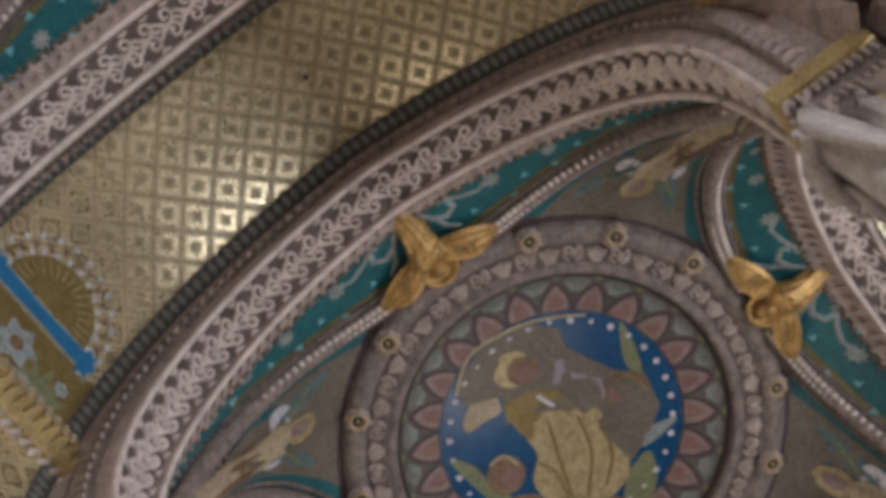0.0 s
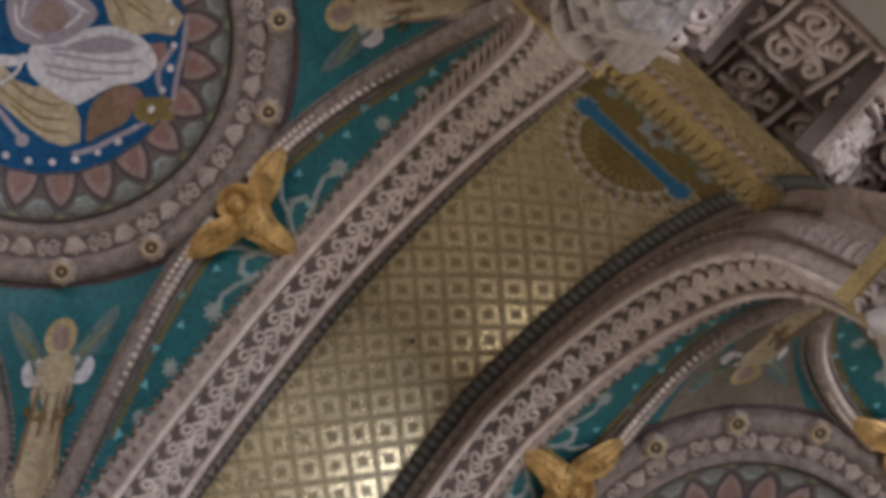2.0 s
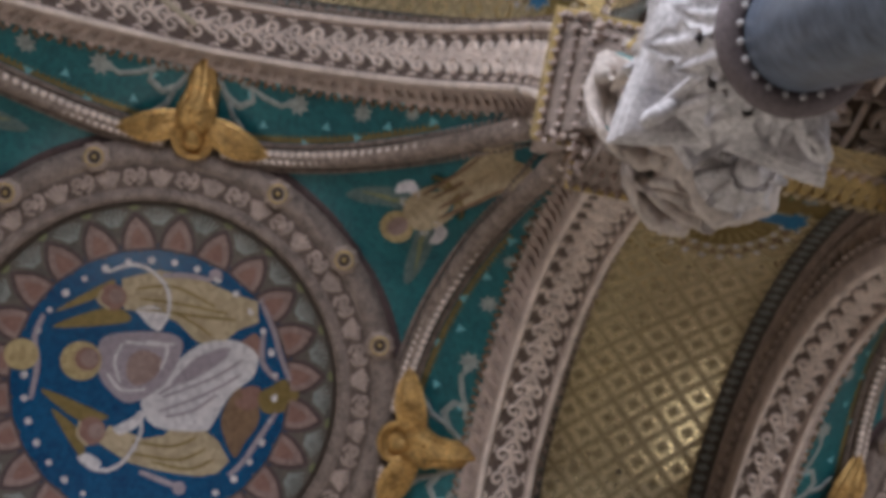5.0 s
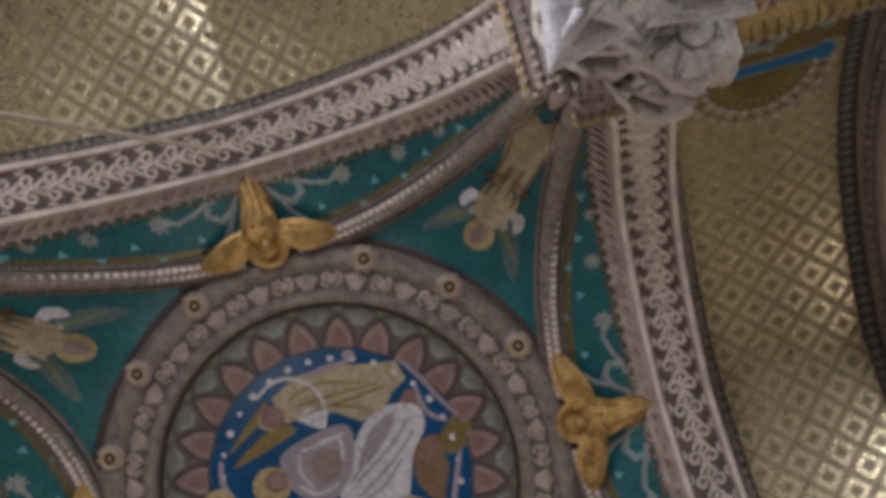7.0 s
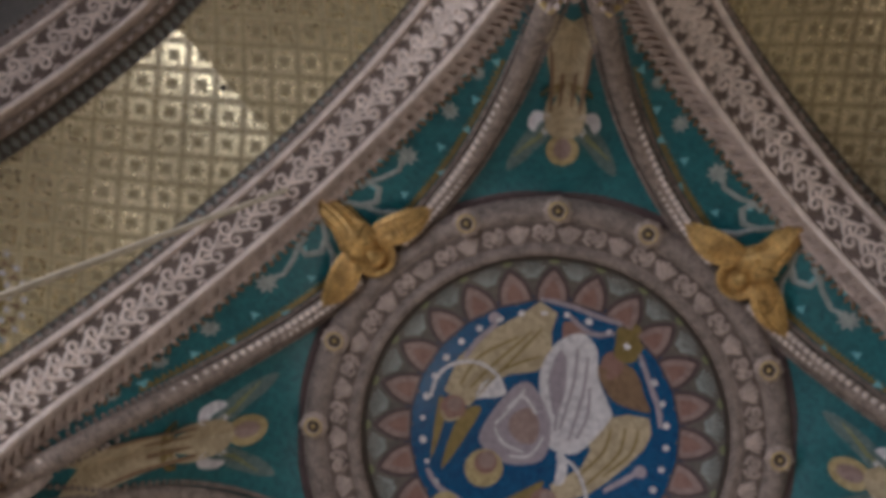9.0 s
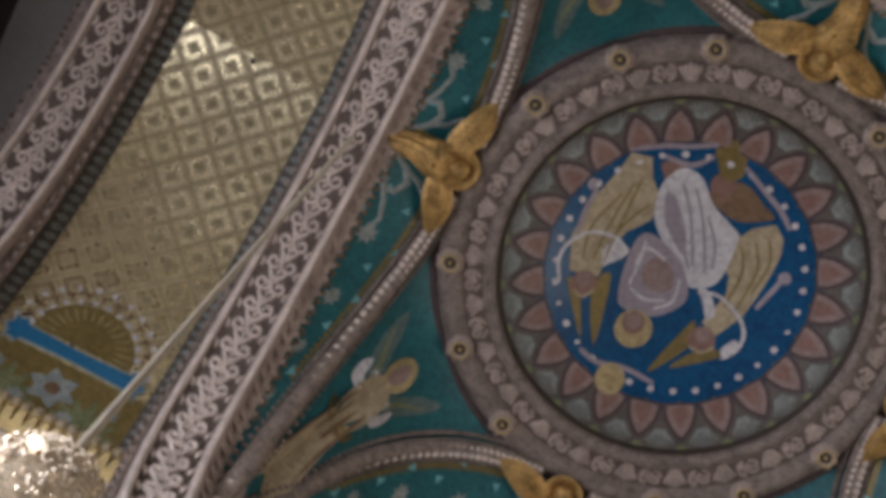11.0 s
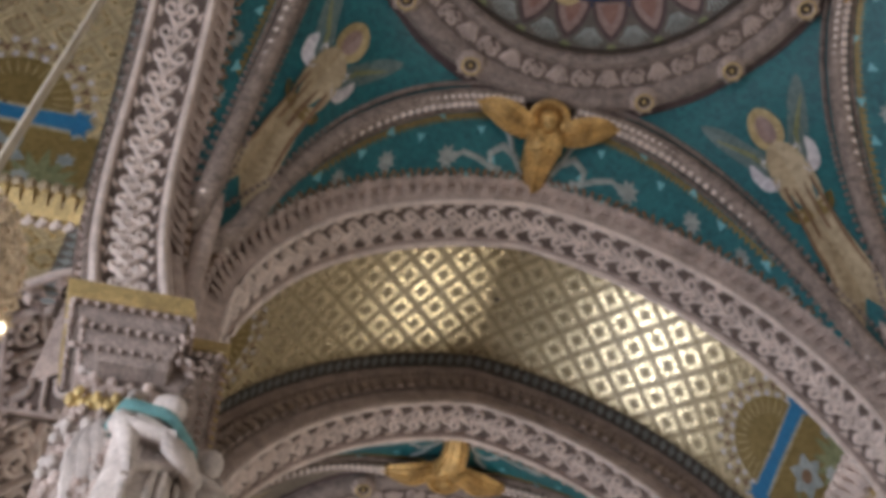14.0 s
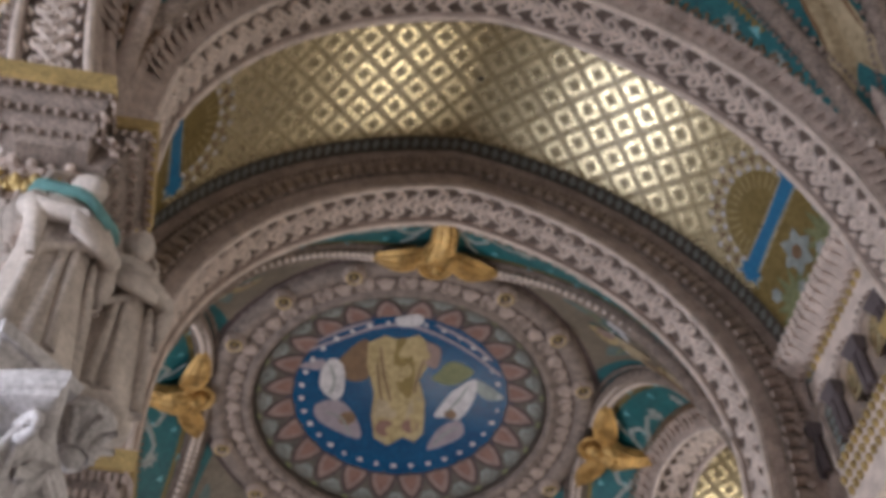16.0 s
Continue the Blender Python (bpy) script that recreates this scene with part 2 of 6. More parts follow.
class Build:
    """Collects vertices and faces for one mesh."""

    def __init__(self):
        self.v, self.f = [], []

    def grid(self, rows, close_u=False, close_v=False):
        base, nu, nv = len(self.v), len(rows), len(rows[0])
        for r in rows:
            self.v.extend(tuple(p) for p in r)
        for i in range(nu if close_u else nu - 1):
            for j in range(nv if close_v else nv - 1):
                a, b = base + i * nv, base + (i + 1) % nu * nv
                k = (j + 1) % nv
                self.f.append((a + j, a + k, b + k, b + j))

    def fan(self, pts):
        base = len(self.v)
        self.v.extend(tuple(p) for p in pts)
        self.f.append(tuple(range(base, base + len(pts))))

    def slab(self, low, high):
        """A closed piece between two outlines with the same number of points."""
        base, n = len(self.v), len(low)
        self.v.extend(tuple(p) for p in low)
        self.v.extend(tuple(p) for p in high)
        self.f.append(tuple(base + i for i in reversed(range(n))))
        self.f.append(tuple(base + n + i for i in range(n)))
        for i in range(n):
            j = (i + 1) % n
            self.f.append((base + i, base + j, base + n + j, base + n + i))

    def tube(self, pts, rad, sides=6, closed=False):
        pts = [Vector(p) for p in pts]
        n = len(pts)
        rows = []
        up = Vector((0.013, 0.021, 1.0))
        for i, p in enumerate(pts):
            a = pts[(i - 1) % n] if closed or i else p
            b = pts[(i + 1) % n] if closed or i < n - 1 else p
            d = (b - a).normalized()
            u = d.cross(up)
            if u.length < 0.15:
                u = d.cross(Vector((1, 0.03, 0.02)))
            u.normalize()
            w = d.cross(u)
            r = rad(i / max(1, n - 1)) if callable(rad) else rad
            rows.append([p + r * (math.cos(t) * u + math.sin(t) * w) for t in (2 * math.pi * k / sides for k in range(sides))])
        self.grid(rows, closed, True)
        if not closed:
            self.f.append(tuple(len(self.v) - n * sides + k for k in range(sides)))
            self.f.append(tuple(len(self.v) - sides + k for k in reversed(range(sides))))

    def ball(self, c, r, nu=8, nv=6, turn=None):
        c = Vector(c)
        r = Vector(r) if hasattr(r, "__len__") else Vector((r, r, r))
        rows = []
        for i in range(nv + 1):
            a = math.pi * (i + 0.02) / (nv + 0.04)
            row = []
            for j in range(nu):
                b = 2 * math.pi * j / nu
                p = Vector((r.x * math.sin(a) * math.cos(b), r.y * math.sin(a) * math.sin(b), r.z * math.cos(a)))
                row.append(c + (turn @ p if turn else p))
            rows.append(row)
        self.grid(rows, False, True)

    def lathe(self, prof, n=32, c=(0, 0), fold=None):
        rows = []
        for k, (r, z) in enumerate(prof):
            rows.append([(c[0] + r * (1 + (fold(k, t) if fold else 0)) * math.cos(t), c[1] + r * (1 + (fold(k, t) if fold else 0)) * math.sin(t), z)
                         for t in (2 * math.pi * j / n for j in range(n))])
        self.grid(rows, False, True)

    def box(self, lo, hi):
        (a, b, c), (d, e, f) = lo, hi
        self.slab([(a, b, c), (d, b, c), (d, e, c), (a, e, c)], [(a, b, f), (d, b, f), (d, e, f), (a, e, f)])

    def mesh(self, name, smooth=False):
        return mesh_of(name, self.v, self.f, smooth)


def thing(name, build, material, label="", category="", group="", kind="", smooth=False):
    ob = new(name, build.mesh(name, smooth) if build else None)
    if build:
        ob.data.materials.append(material)
    return tagged(ob, label, category, group, kind)


def part(name, build, material, parent, label="", smooth=False, kind=""):
    ob = new(name, build if isinstance(build, bpy.types.Mesh) else build.mesh(name, smooth))
    if not ob.data.materials:
        ob.data.materials.append(material)
    ob.parent = parent
    return tagged(ob, label, "", "", kind)


# ---------------------------------------------------------------- the pointed arch
RHO = (A * A + B * B) / (2 * A)
CC = RHO - A
TOP0 = ZS + B


def arch_z(x, off=0.0):
    """Height of the arch, offset outwards, over the place x."""
    x = min(abs(x), A + off - 0.02)
    return ZS + math.sqrt(max(0.0, (RHO + off) ** 2 - (x + CC) ** 2))


def arch_curve(off=0.0, n=28, stilt=0.0):
    """Points (x, z, nx, nz, length) from the right foot over the point to the left foot."""
    r = RHO + off
    end = math.acos(CC / r)
    right = [(A + off, ZS - stilt, 1.0, 0.0)] if stilt else []
    right += [(-CC + r * math.cos(end * i / n), ZS + r * math.sin(end * i / n), math.cos(end * i / n), math.sin(end * i / n)) for i in range(n + 1)]
    left = [(-x, z, -nx, nz) for x, z, nx, nz in reversed(right)]
    return right, left


def sweep(profile, n=28, stilt=0.0, uv=False, name="sweep", smooth=False):
    """A strip of profile points (y, off) carried over both halves of the arch, with a crease at the crown."""
    g = Build()
    uvs = []
    for half in (0, 1):
        per = []
        for y, off in profile:
            c = arch_curve(off, n, stilt)[half]
            per.append([(x, y, z) for x, z, _, _ in c])
        rows = [[p[i] for p in per] for i in range(len(per[0]))]
        g.grid(rows)
        if uv:
            mid = arch_curve(profile[0][1], n, stilt)[half]
            d, acc = 0.0, []
            for i, q in enumerate(mid):
                d += math.hypot(q[0] - mid[i - 1][0], q[1] - mid[i - 1][1]) if i else 0.0
                acc.append(d)
            if half == 0:
                acc = [acc[-1] - q for q in acc]
            for q in acc:
                uvs.extend((q if half == 0 else -q, y) for y, _ in profile)
    me = g.mesh(name, smooth)
    if uv:
        lay = me.uv_layers.new(name="UVMap")
        for lp in me.loops:
            lay.data[lp.index].uv = uvs[lp.vertex_index]
    return me


class ArchBand:
    """Places things on the arch's under side by length along it (from the crown), y, and height below it."""

    def __init__(self, off=0.0, stilt=0.0):
        self.half = arch_curve(off, 60, stilt)
        self.len = []
        for c in self.half:
            c = c[::-1] if c is self.half[0] else c
            d, acc = 0.0, [0.0]
            for p, q in zip(c, c[1:]):
                d += math.hypot(p[0] - q[0], p[1] - q[1])
                acc.append(d)
            self.len.append((acc, c))
        self.total = self.len[0][0][-1]

    def at(self, u, y, h=0.0):
        acc, c = self.len[0 if u >= 0 else 1]
        u = min(abs(u), self.total - 1e-4)
        k = max(0, min(len(acc) - 2, int(np.searchsorted(acc, u, side="right")) - 1))
        f = (u - acc[k]) / (acc[k + 1] - acc[k])
        x, z, nx, nz = (a + (b - a) * f for a, b in zip(c[k], c[k + 1]))
        return (x - nx * h, y, z - nz * h)


def ridge(g, pts, width, height, place):
    """A rounded ridge along plane points (u, v), laid on a surface by place(u, v, h)."""
    rows = []
    n = len(pts)
    for i, (u, v) in enumerate(pts):
        a, b = pts[max(0, i - 1)], pts[min(n - 1, i + 1)]
        du, dv = b[0] - a[0], b[1] - a[1]
        k = math.hypot(du, dv) or 1.0
        w = width * (0.55 + 0.45 * math.sin(math.pi * (0.15 + 0.7 * i / (n - 1))))
        nu, nv = -dv / k * w, du / k * w
        rows.append([place(u + nu, v + nv, 0.0), place(u + nu * 0.55, v + nv * 0.55, height), place(u - nu * 0.55, v - nv * 0.55, height), place(u - nu, v - nv, 0.0)])
    g.grid(rows)


def spiral(cu, cv, r0, r1, a0, turns, n=12):
    return [(cu + (r0 + (r1 - r0) * i / n) * math.cos(a0 + 2 * math.pi * turns * i / n),
             cv + (r0 + (r1 - r0) * i / n) * math.sin(a0 + 2 * math.pi * turns * i / n)) for i in range(n + 1)]


# ---------------------------------------------------------------- arch ribs
STILT = ZS - Z_IMP
BW = YI - YO
BAND = ArchBand(0.0, STILT)


def foot_lean(z):
    """How far the feet of the ribs lean in towards the middle of the bay."""
    return 0.024 * max(0.0, 21.6 - z) ** 2


def build_rib():
    body = new("arch_rib", sweep([(YO - 0.28, 0.75), (YO - 0.28, 0.36), (YO - 0.2, 0.3), (YO - 0.12, 0.3), (YO - 0.06, 0.1), (YO, 0.0), (YO + 0.1, -0.02),
                                  (YO + 0.14, 0.07), (YI - 0.14, 0.07), (YI - 0.1, -0.02), (YI, 0.0), (YI + 0.03, 0.08), (YI + 0.03, 0.3)], 30, STILT, name="arch_rib"))
    body.data.materials.append(STONE)
    tagged(body, "pointed stone arch rib with carved scrolls under the vault", "arch rib", "arch ribs", "structure")
    # sunk ground of the carving, its colour darkened for recess shade
    part("carved_ground", sweep([(YO + 0.141, 0.066), (YI - 0.141, 0.066)], 30, STILT, name="carved_ground"), RECESS, body, "sunk ground behind the scrolls, darkened for shade")
    # scrollwork: two mirrored rows of spirals with leaves between
    g = Build()
    place = lambda u, v, h: BAND.at(u, YO + v, h - 0.062)
    pitch, count = 0.46, int(BAND.total / 0.46)
    for side in (1, -1):
        for i in range(count):
            u = side * (i + 0.5) * pitch
            for k, v in ((1, 0.36), (-1, BW - 0.36)):
                ridge(g, spiral(u, v, 0.03, 0.17, 0.6 * k, 1.35 * k, 12), 0.034, 0.085, place)
                ridge(g, [(u + 0.16, v), (u + 0.24, v + 0.05 * k), (u + 0.33, v + 0.16 * k)], 0.04, 0.07, place)
            ridge(g, [(u - 0.2, BW / 2 - 0.02), (u - 0.06, BW / 2 + 0.05), (u + 0.08, BW / 2 - 0.05), (u + 0.22, BW / 2 + 0.02)], 0.045, 0.075, place)
            ridge(g, [(u + 0.02, 0.15), (u + 0.1, 0.2), (u + 0.2, 0.17)], 0.035, 0.06, place)
            ridge(g, [(u + 0.02, BW - 0.15), (u + 0.1, BW - 0.2), (u + 0.2, BW - 0.17)], 0.035, 0.06, place)
    part("scroll_carving", g, STONE_L, body, "pale carved scrolls and leaves", True, "stuff")
    # two round edge mouldings
    for y in (YO + 0.05, YI - 0.05):
        g = Build()
        c = [BAND.at(u, y, 0.03) for u in np.linspace(-BAND.total, BAND.total, 90)]
        g.tube(c, 0.062, 6)
        part("edge_roll", g, STONE_L, body, "", True)
    # impost blocks under the two feet
    for sx in (1, -1):
        g = Build()
        z = Z_IMP
        lo, hi = [(A - 0.16, YO - 0.22), (A + 1.2, YO - 0.22), (A + 1.2, YI + 0.22), (A - 0.16, YI + 0.22)], [(A + 0.25, YO + 0.1), (A + 1.2, YO + 0.1), (A + 1.2, YI - 0.1), (A + 0.25, YI - 0.1)]
        put = lambda pts, zz: [(sx * x, y, zz) for x, y in pts]
        g.slab(put(hi, z - 0.8), put(lo, z - 0.12))
        imp = part("impost", g, RINGST, body, "carved stone impost block")
        g = Build()
        lo2 = [(A - 0.22, YO - 0.28), (A + 1.2, YO - 0.28), (A + 1.2, YI + 0.28), (A - 0.22, YI + 0.28)]
        g.slab(put(lo2, z - 0.12), put(lo2, z + 0.22))
        part("impost_slab", g, GOLDSTONE, imp, "gilded slab on the impost")
        g = Build()
        for k in range(11):
            y = YO - 0.2 + (BW + 0.4) * k / 10
            for lv, (dx, dz) in enumerate(((0.2, -0.24), (0.02, -0.46), (-0.16, -0.66))):
                yy = y + (0.06 if lv % 2 else 0)
                pts = [(A - dx + 0.05, yy - 0.06, z + dz + 0.1), (A - dx - 0.03, yy, z + dz + 0.02), (A - dx - 0.07, yy + 0.01, z + dz - 0.09), (A - dx + 0.05, yy + 0.06, z + dz + 0.1)]
                g.slab([(sx * a, b, c) for a, b, c in pts], [(sx * (a + 0.09), b, c + 0.03) for a, b, c in pts])
            x = A - 0.1 + 1.2 * k / 10
            for yy, o in ((YO - 0.24, -1), (YI + 0.24, 1)):
                g.ball((sx * x, yy, z - 0.24), (0.045, 0.04, 0.09), 6, 4)
                g.ball((sx * (x + 0.06), yy - 0.14 * o, z - 0.44), (0.045, 0.04, 0.09), 6, 4)
        part("impost_leaves", g, STONE, imp, "rows of small carved leaves", False, "stuff")
    # slanting leaves on the face towards the vault
    g = Build()
    outer = ArchBand(0.3, 0.0)
    for i in range(-int(outer.total / 0.3), int(outer.total / 0.3)):
        u = (i + 0.5) * 0.3
        low = [outer.at(u - 0.11, YO - 0.03, 0.25), outer.at(u + 0.03, YO - 0.03, 0.25), outer.at(u + 0.1, YO - 0.18, 0.08), outer.at(u + 0.12, YO - 0.32, -0.07), outer.at(u + 0.0, YO - 0.2, 0.06)]
        g.slab(low, [(x, y + 0.08, z + 0.07) for x, y, z in low])
        g.ball(outer.at(u + 0.1, YO - 0.3, -0.06), 0.06, 5, 3)
    part("leaf_course", g, STONE, body, "row of slanting carved leaves", False, "stuff")
    g = Build()
    row = ArchBand(0.42, 0.0)
    for i in range(-int(row.total / 0.16), int(row.total / 0.16)):
        g.ball(row.at((i + 0.5) * 0.16, YO - 0.33, 0.0), 0.055, 5, 3)
    part("outer_beads", g, BROWNM, body, "row of brown beads against the vault", False, "stuff")
    # inner side: dark moulding and a toothed border against the gold
    part("inner_moulding", sweep([(YI + 0.031, 0.3), (YI + 0.12, 0.34), (YI + 0.12, 0.5), (YI + 0.05, 0.56), (YI + 0.05, 0.7)], 30, STILT, name="inner_moulding"), RIBST, body, "brown moulding beside the gold soffit")
    part("dark_cove", sweep([(YI + 0.05, 0.7), (YI + 0.02, 0.74), (YI + 0.02, 1.0), (YI + 0.05, G + 0.1)], 30, STILT, name="dark_cove"), STONE, body, "warm grey stone cove")
    g = Build()
    low, high = ArchBand(0.34, STILT), ArchBand(0.68, STILT)
    for i in range(-int(low.total / 0.26), int(low.total / 0.26)):
        f = (i + 0.5) * 0.26 / low.total
        a, b = low.at(f * low.total, YI + 0.13, 0.0), high.at(f * high.total, YI + 0.07, 0.0)
        g.tube([a, ((a[0] + b[0]) / 2, YI + 0.14, (a[2] + b[2]) / 2), b], 0.08, 6)
    part("flutes", g, STONE, body, "row of short round flutes", True, "stuff")
    g = Build()
    for off, step, r in ((0.3, 0.15, 0.045), (0.85, 0.13, 0.045)):
        row = ArchBand(off, 0.0)
        for i in range(-int(row.total / step), int(row.total / step)):
            g.ball(row.at((i + 0.5) * step, YI + (0.1 if off < 0.5 else 0.04), 0.0), r, 5, 3)
    part("bead_rows", g, RIBST, body, "rows of small beads on the moulding", False, "stuff")
    g = Build()
    rim = ArchBand(G, STILT * 0.3)
    for i in range(-int(rim.total / 0.22), int(rim.total / 0.22)):
        u = (i + 0.5) * 0.22
        g.fan([rim.at(u - 0.09, YI + 0.24, 0.03), rim.at(u, YI + 0.1, 0.03), rim.at(u + 0.09, YI + 0.24, 0.03), rim.at(u, YI + 0.38, 0.03)])
    part("toothed_border", g, GREYG, body, "row of pale mosaic lozenges", False, "stuff")
    part("border_band", sweep([(YI + 0.05, G - 0.012), (YI + 0.4, G - 0.012)], 30, 0.0, name="border_band"), DARKM, body, "dark grey mosaic band under the teeth")
    still = ("toothed_border", "border_band")
    for ob in [body] + list(body.children_recursive):
        if ob.name.startswith(still):
            continue
        for i, v in enumerate(ob.data.vertices):
            if not (ob.name.startswith("dark_cove") and i % 4 == 3):
                v.co.y -= foot_lean(v.co.z)
    return body


rib = build_rib()
SIDE = {"n": pose(0, 0, 0), "w": pose(0, 0, 0, 0, 0, 90), "s": pose(0, 0, 0, 0, 0, 180), "e": pose(0, 0, 0, 0, 0, 270)}
for cy in (0.0, S, -S):
    for key, m in SIDE.items():
        if not (cy == 0.0 and key == "n"):
            copy_thing(rib, pose(0, cy, 0) @ m)
for cy in (0.0, S, -S):
    for sx in (1, -1):
        copy_thing(rib, pose(sx * S, cy, 0, 0, 0, 90 * sx))


# ---------------------------------------------------------------- gold soffits
def build_soffit():
    y0, y1 = YI + 0.06, S - YI - 0.06
    ob = new("gold_soffit", sweep([(y0, G), ((y0 + y1) / 2, G), (y1, G)], 30, 0.0, True, "gold_soffit"))
    ob.data.materials.append(DIAMOND)
    tagged(ob, "broad gold mosaic soffit with a lattice of diamonds", "vault soffit", "gold soffits", "structure")
    band = ArchBand(G, 0.0)
    L = band.total
    ym = (y0 + y1) / 2
    # flat dark disc, painted as the shade in a small hole
    g = Build()
    g.fan([band.at(0.12 + 0.06 * math.cos(t), ym + 0.06 * math.sin(t), 0.012) for t in np.linspace(0, 2 * math.pi, 13)[:-1]])
    part("crown_hole", g, DARK, ob, "small dark disc for the shaded hole at the crown")
    for s in (1, -1):
        pl = lambda a, b, h: band.at(s * (L - 2.3 - a), ym + b, h)
        # plain olive half disc with a ring of small stars, blue scroll, pale plant
        g = Build()
        g.grid([[pl(1.75 + r * math.sin(t), r * math.cos(t), 0.012) for t in np.linspace(0, math.pi, 19)] for r in np.linspace(0.01, 0.92, 7)])
        hd = part("half_disc", g, OLIVE, ob, "olive gold half disc with rays")
        g = Build()
        for t in np.linspace(0.12, math.pi - 0.12, 15):
            ridge(g, [(1.8 + 0.55 * math.sin(t), 0.55 * math.cos(t)), (1.77 + 0.68 * math.sin(t), 0.68 * math.cos(t)), (1.75 + 0.86 * math.sin(t), 0.86 * math.cos(t))], 0.025, 0.014, pl)
        part("rays", g, YELLOW, hd, "fine gold rays", False, "stuff")
        g = Build()
        for r, num in ((0.98, 13), (1.26, 13)):
            for t in np.linspace(0.05, math.pi - 0.05, num):
                c = (1.75 + r * math.sin(t), r * math.cos(t))
                g.fan([pl(c[0] + 0.085 * (1 if k % 2 else 0.45) * math.cos(k * math.pi / 5), c[1] + 0.085 * (1 if k % 2 else 0.45) * math.sin(k * math.pi / 5), 0.02) for k in range(10)])
        part("star_ring", g, WHITEM, ob, "small pale stars", False, "stuff")
        g = Build()
        for t in np.linspace(0.17, math.pi - 0.17, 12):
            g.fan([pl(1.75 + r * math.sin(t + d), r * math.cos(t + d), 0.016) for r, d in ((1.0, 0.0), (1.2, 0.07), (1.17, 0.0), (1.2, -0.07))])
        part("dart_ring", g, BROWNM, ob, "ring of small brown darts", False, "stuff")
        g = Build()
        w = 1.2
        half = [(1.66, 0.0), (1.69, w - 0.22), (1.8, w - 0.2), (1.73, w - 0.06), (1.8, w + 0.02), (1.66, w), (1.54, w + 0.1), (1.42, w), (1.28, w + 0.02), (1.35, w - 0.06), (1.28, w - 0.2), (1.39, w - 0.22), (1.42, 0.0)]
        outline = half + [(a, -b) for a, b in reversed(half[1:-1])]
        rim = [(1.54 + (a - 1.54) * 1.3, b * 1.035) for a, b in outline]
        sr = Build()
        sr.slab([pl(a, b, 0.022) for a, b in rim], [pl(a, b, 0.0) for a, b in rim])
        g.slab([pl(a, b, 0.032) for a, b in outline], [pl(a, b, 0.0) for a, b in outline])
        part("scroll_rim", sr, GREYG, part("blue_scroll", g, BLUE_L, ob, "bright blue mosaic scroll with forked ends"), "pale outline of the scroll")
        g = Build()
        g.grid([[pl(a, b, 0.008) for a in np.linspace(-0.6, 1.33, 9)] for b in (-1.57, 1.57)])
        part("olive_field", g, OLIVE, ob, "olive mosaic field under the scroll")
        g = Build()
        def blade(bb, a0, b0, ang, ln, wd, h):
            ca, sa = math.cos(ang), math.sin(ang)
            out = [(ln * t, wd * math.sin(math.pi * t ** 0.8)) for t in np.linspace(0, 1, 7)] + [(ln * t, -wd * math.sin(math.pi * t ** 0.8)) for t in np.linspace(1, 0, 7)[1:-1]]
            bb.fan([pl(a0 + u * ca - v * sa, b0 + u * sa + v * ca, h) for u, v in out])
        for c0 in (-0.75, 0.75):
            for k in range(-3, 4):
                blade(g, 0.1, c0, k * 0.42, 0.85 - 0.06 * abs(k), 0.1, 0.016 + 0.001 * k)
        part("leaf_fans", g, LEAFM, ob, "green mosaic leaf fans", False, "stuff")
        g = Build()
        for k in range(6):
            blade(g, 0.72, 0.0, 2 * math.pi * k / 6 + 0.3, 0.46, 0.15, 0.022 + 0.0006 * k)
        for c0 in (-1.05, -0.45, 0.45, 1.05):
            for k in range(6):
                blade(g, 0.25 if abs(c0) < 1 else 0.75, c0, 2 * math.pi * k / 6, 0.17, 0.06, 0.022 + 0.0006 * k)
        part("pale_flowers", g, GREYG, ob, "pale grey mosaic flowers", False, "stuff")
        g = Build()
        g.fan([pl(0.72 + 0.14 * math.cos(t), 0.14 * math.sin(t), 0.034) for t in np.linspace(0, 2 * math.pi, 12)[:-1]])
        part("flower_heart", g, BROWNM, ob, "brown heart of the flower")
    return ob


soffit = build_soffit()
for m in (SIDE["s"], pose(0, S, 0), pose(0, -S, 0) @ SIDE["s"]):
    copy_thing(soffit, m)
for cy in (0.0, S, -S):
    for key in ("e", "w"):
        copy_thing(soffit, pose(0, cy, 0) @ SIDE[key])


# ---------------------------------------------------------------- sail vaults
YB, R0 = YO - 0.22, 1.04 * R


def vault_z(x, y):
    m, t, r = max(abs(x), abs(y)), min(abs(x), abs(y)), math.hypot(x, y)
    rb = YB * r / m
    zb = arch_z(min(t * YB / m, A + 0.3), 0.36)
    s = max(0.0, min(1.0, (r - R0) / (rb - R0)))
    return ZR + 0.03 - (ZR + 0.03 - zb) * s ** 1.45


def rounded_outline(poly, n=3):
    out, k = [], len(poly)
    for i in range(k):
        a, b, c, d = (Vector(poly[(i + q) % k]) for q in (-1, 0, 1, 2))
        for j in range(n):
            t = j / n
            out.append(tuple(0.5 * (2 * b + (c - a) * t + (2 * a - 5 * b + 4 * c - d) * t * t + (3 * b - a - 3 * c + d) * t ** 3)))
    return out


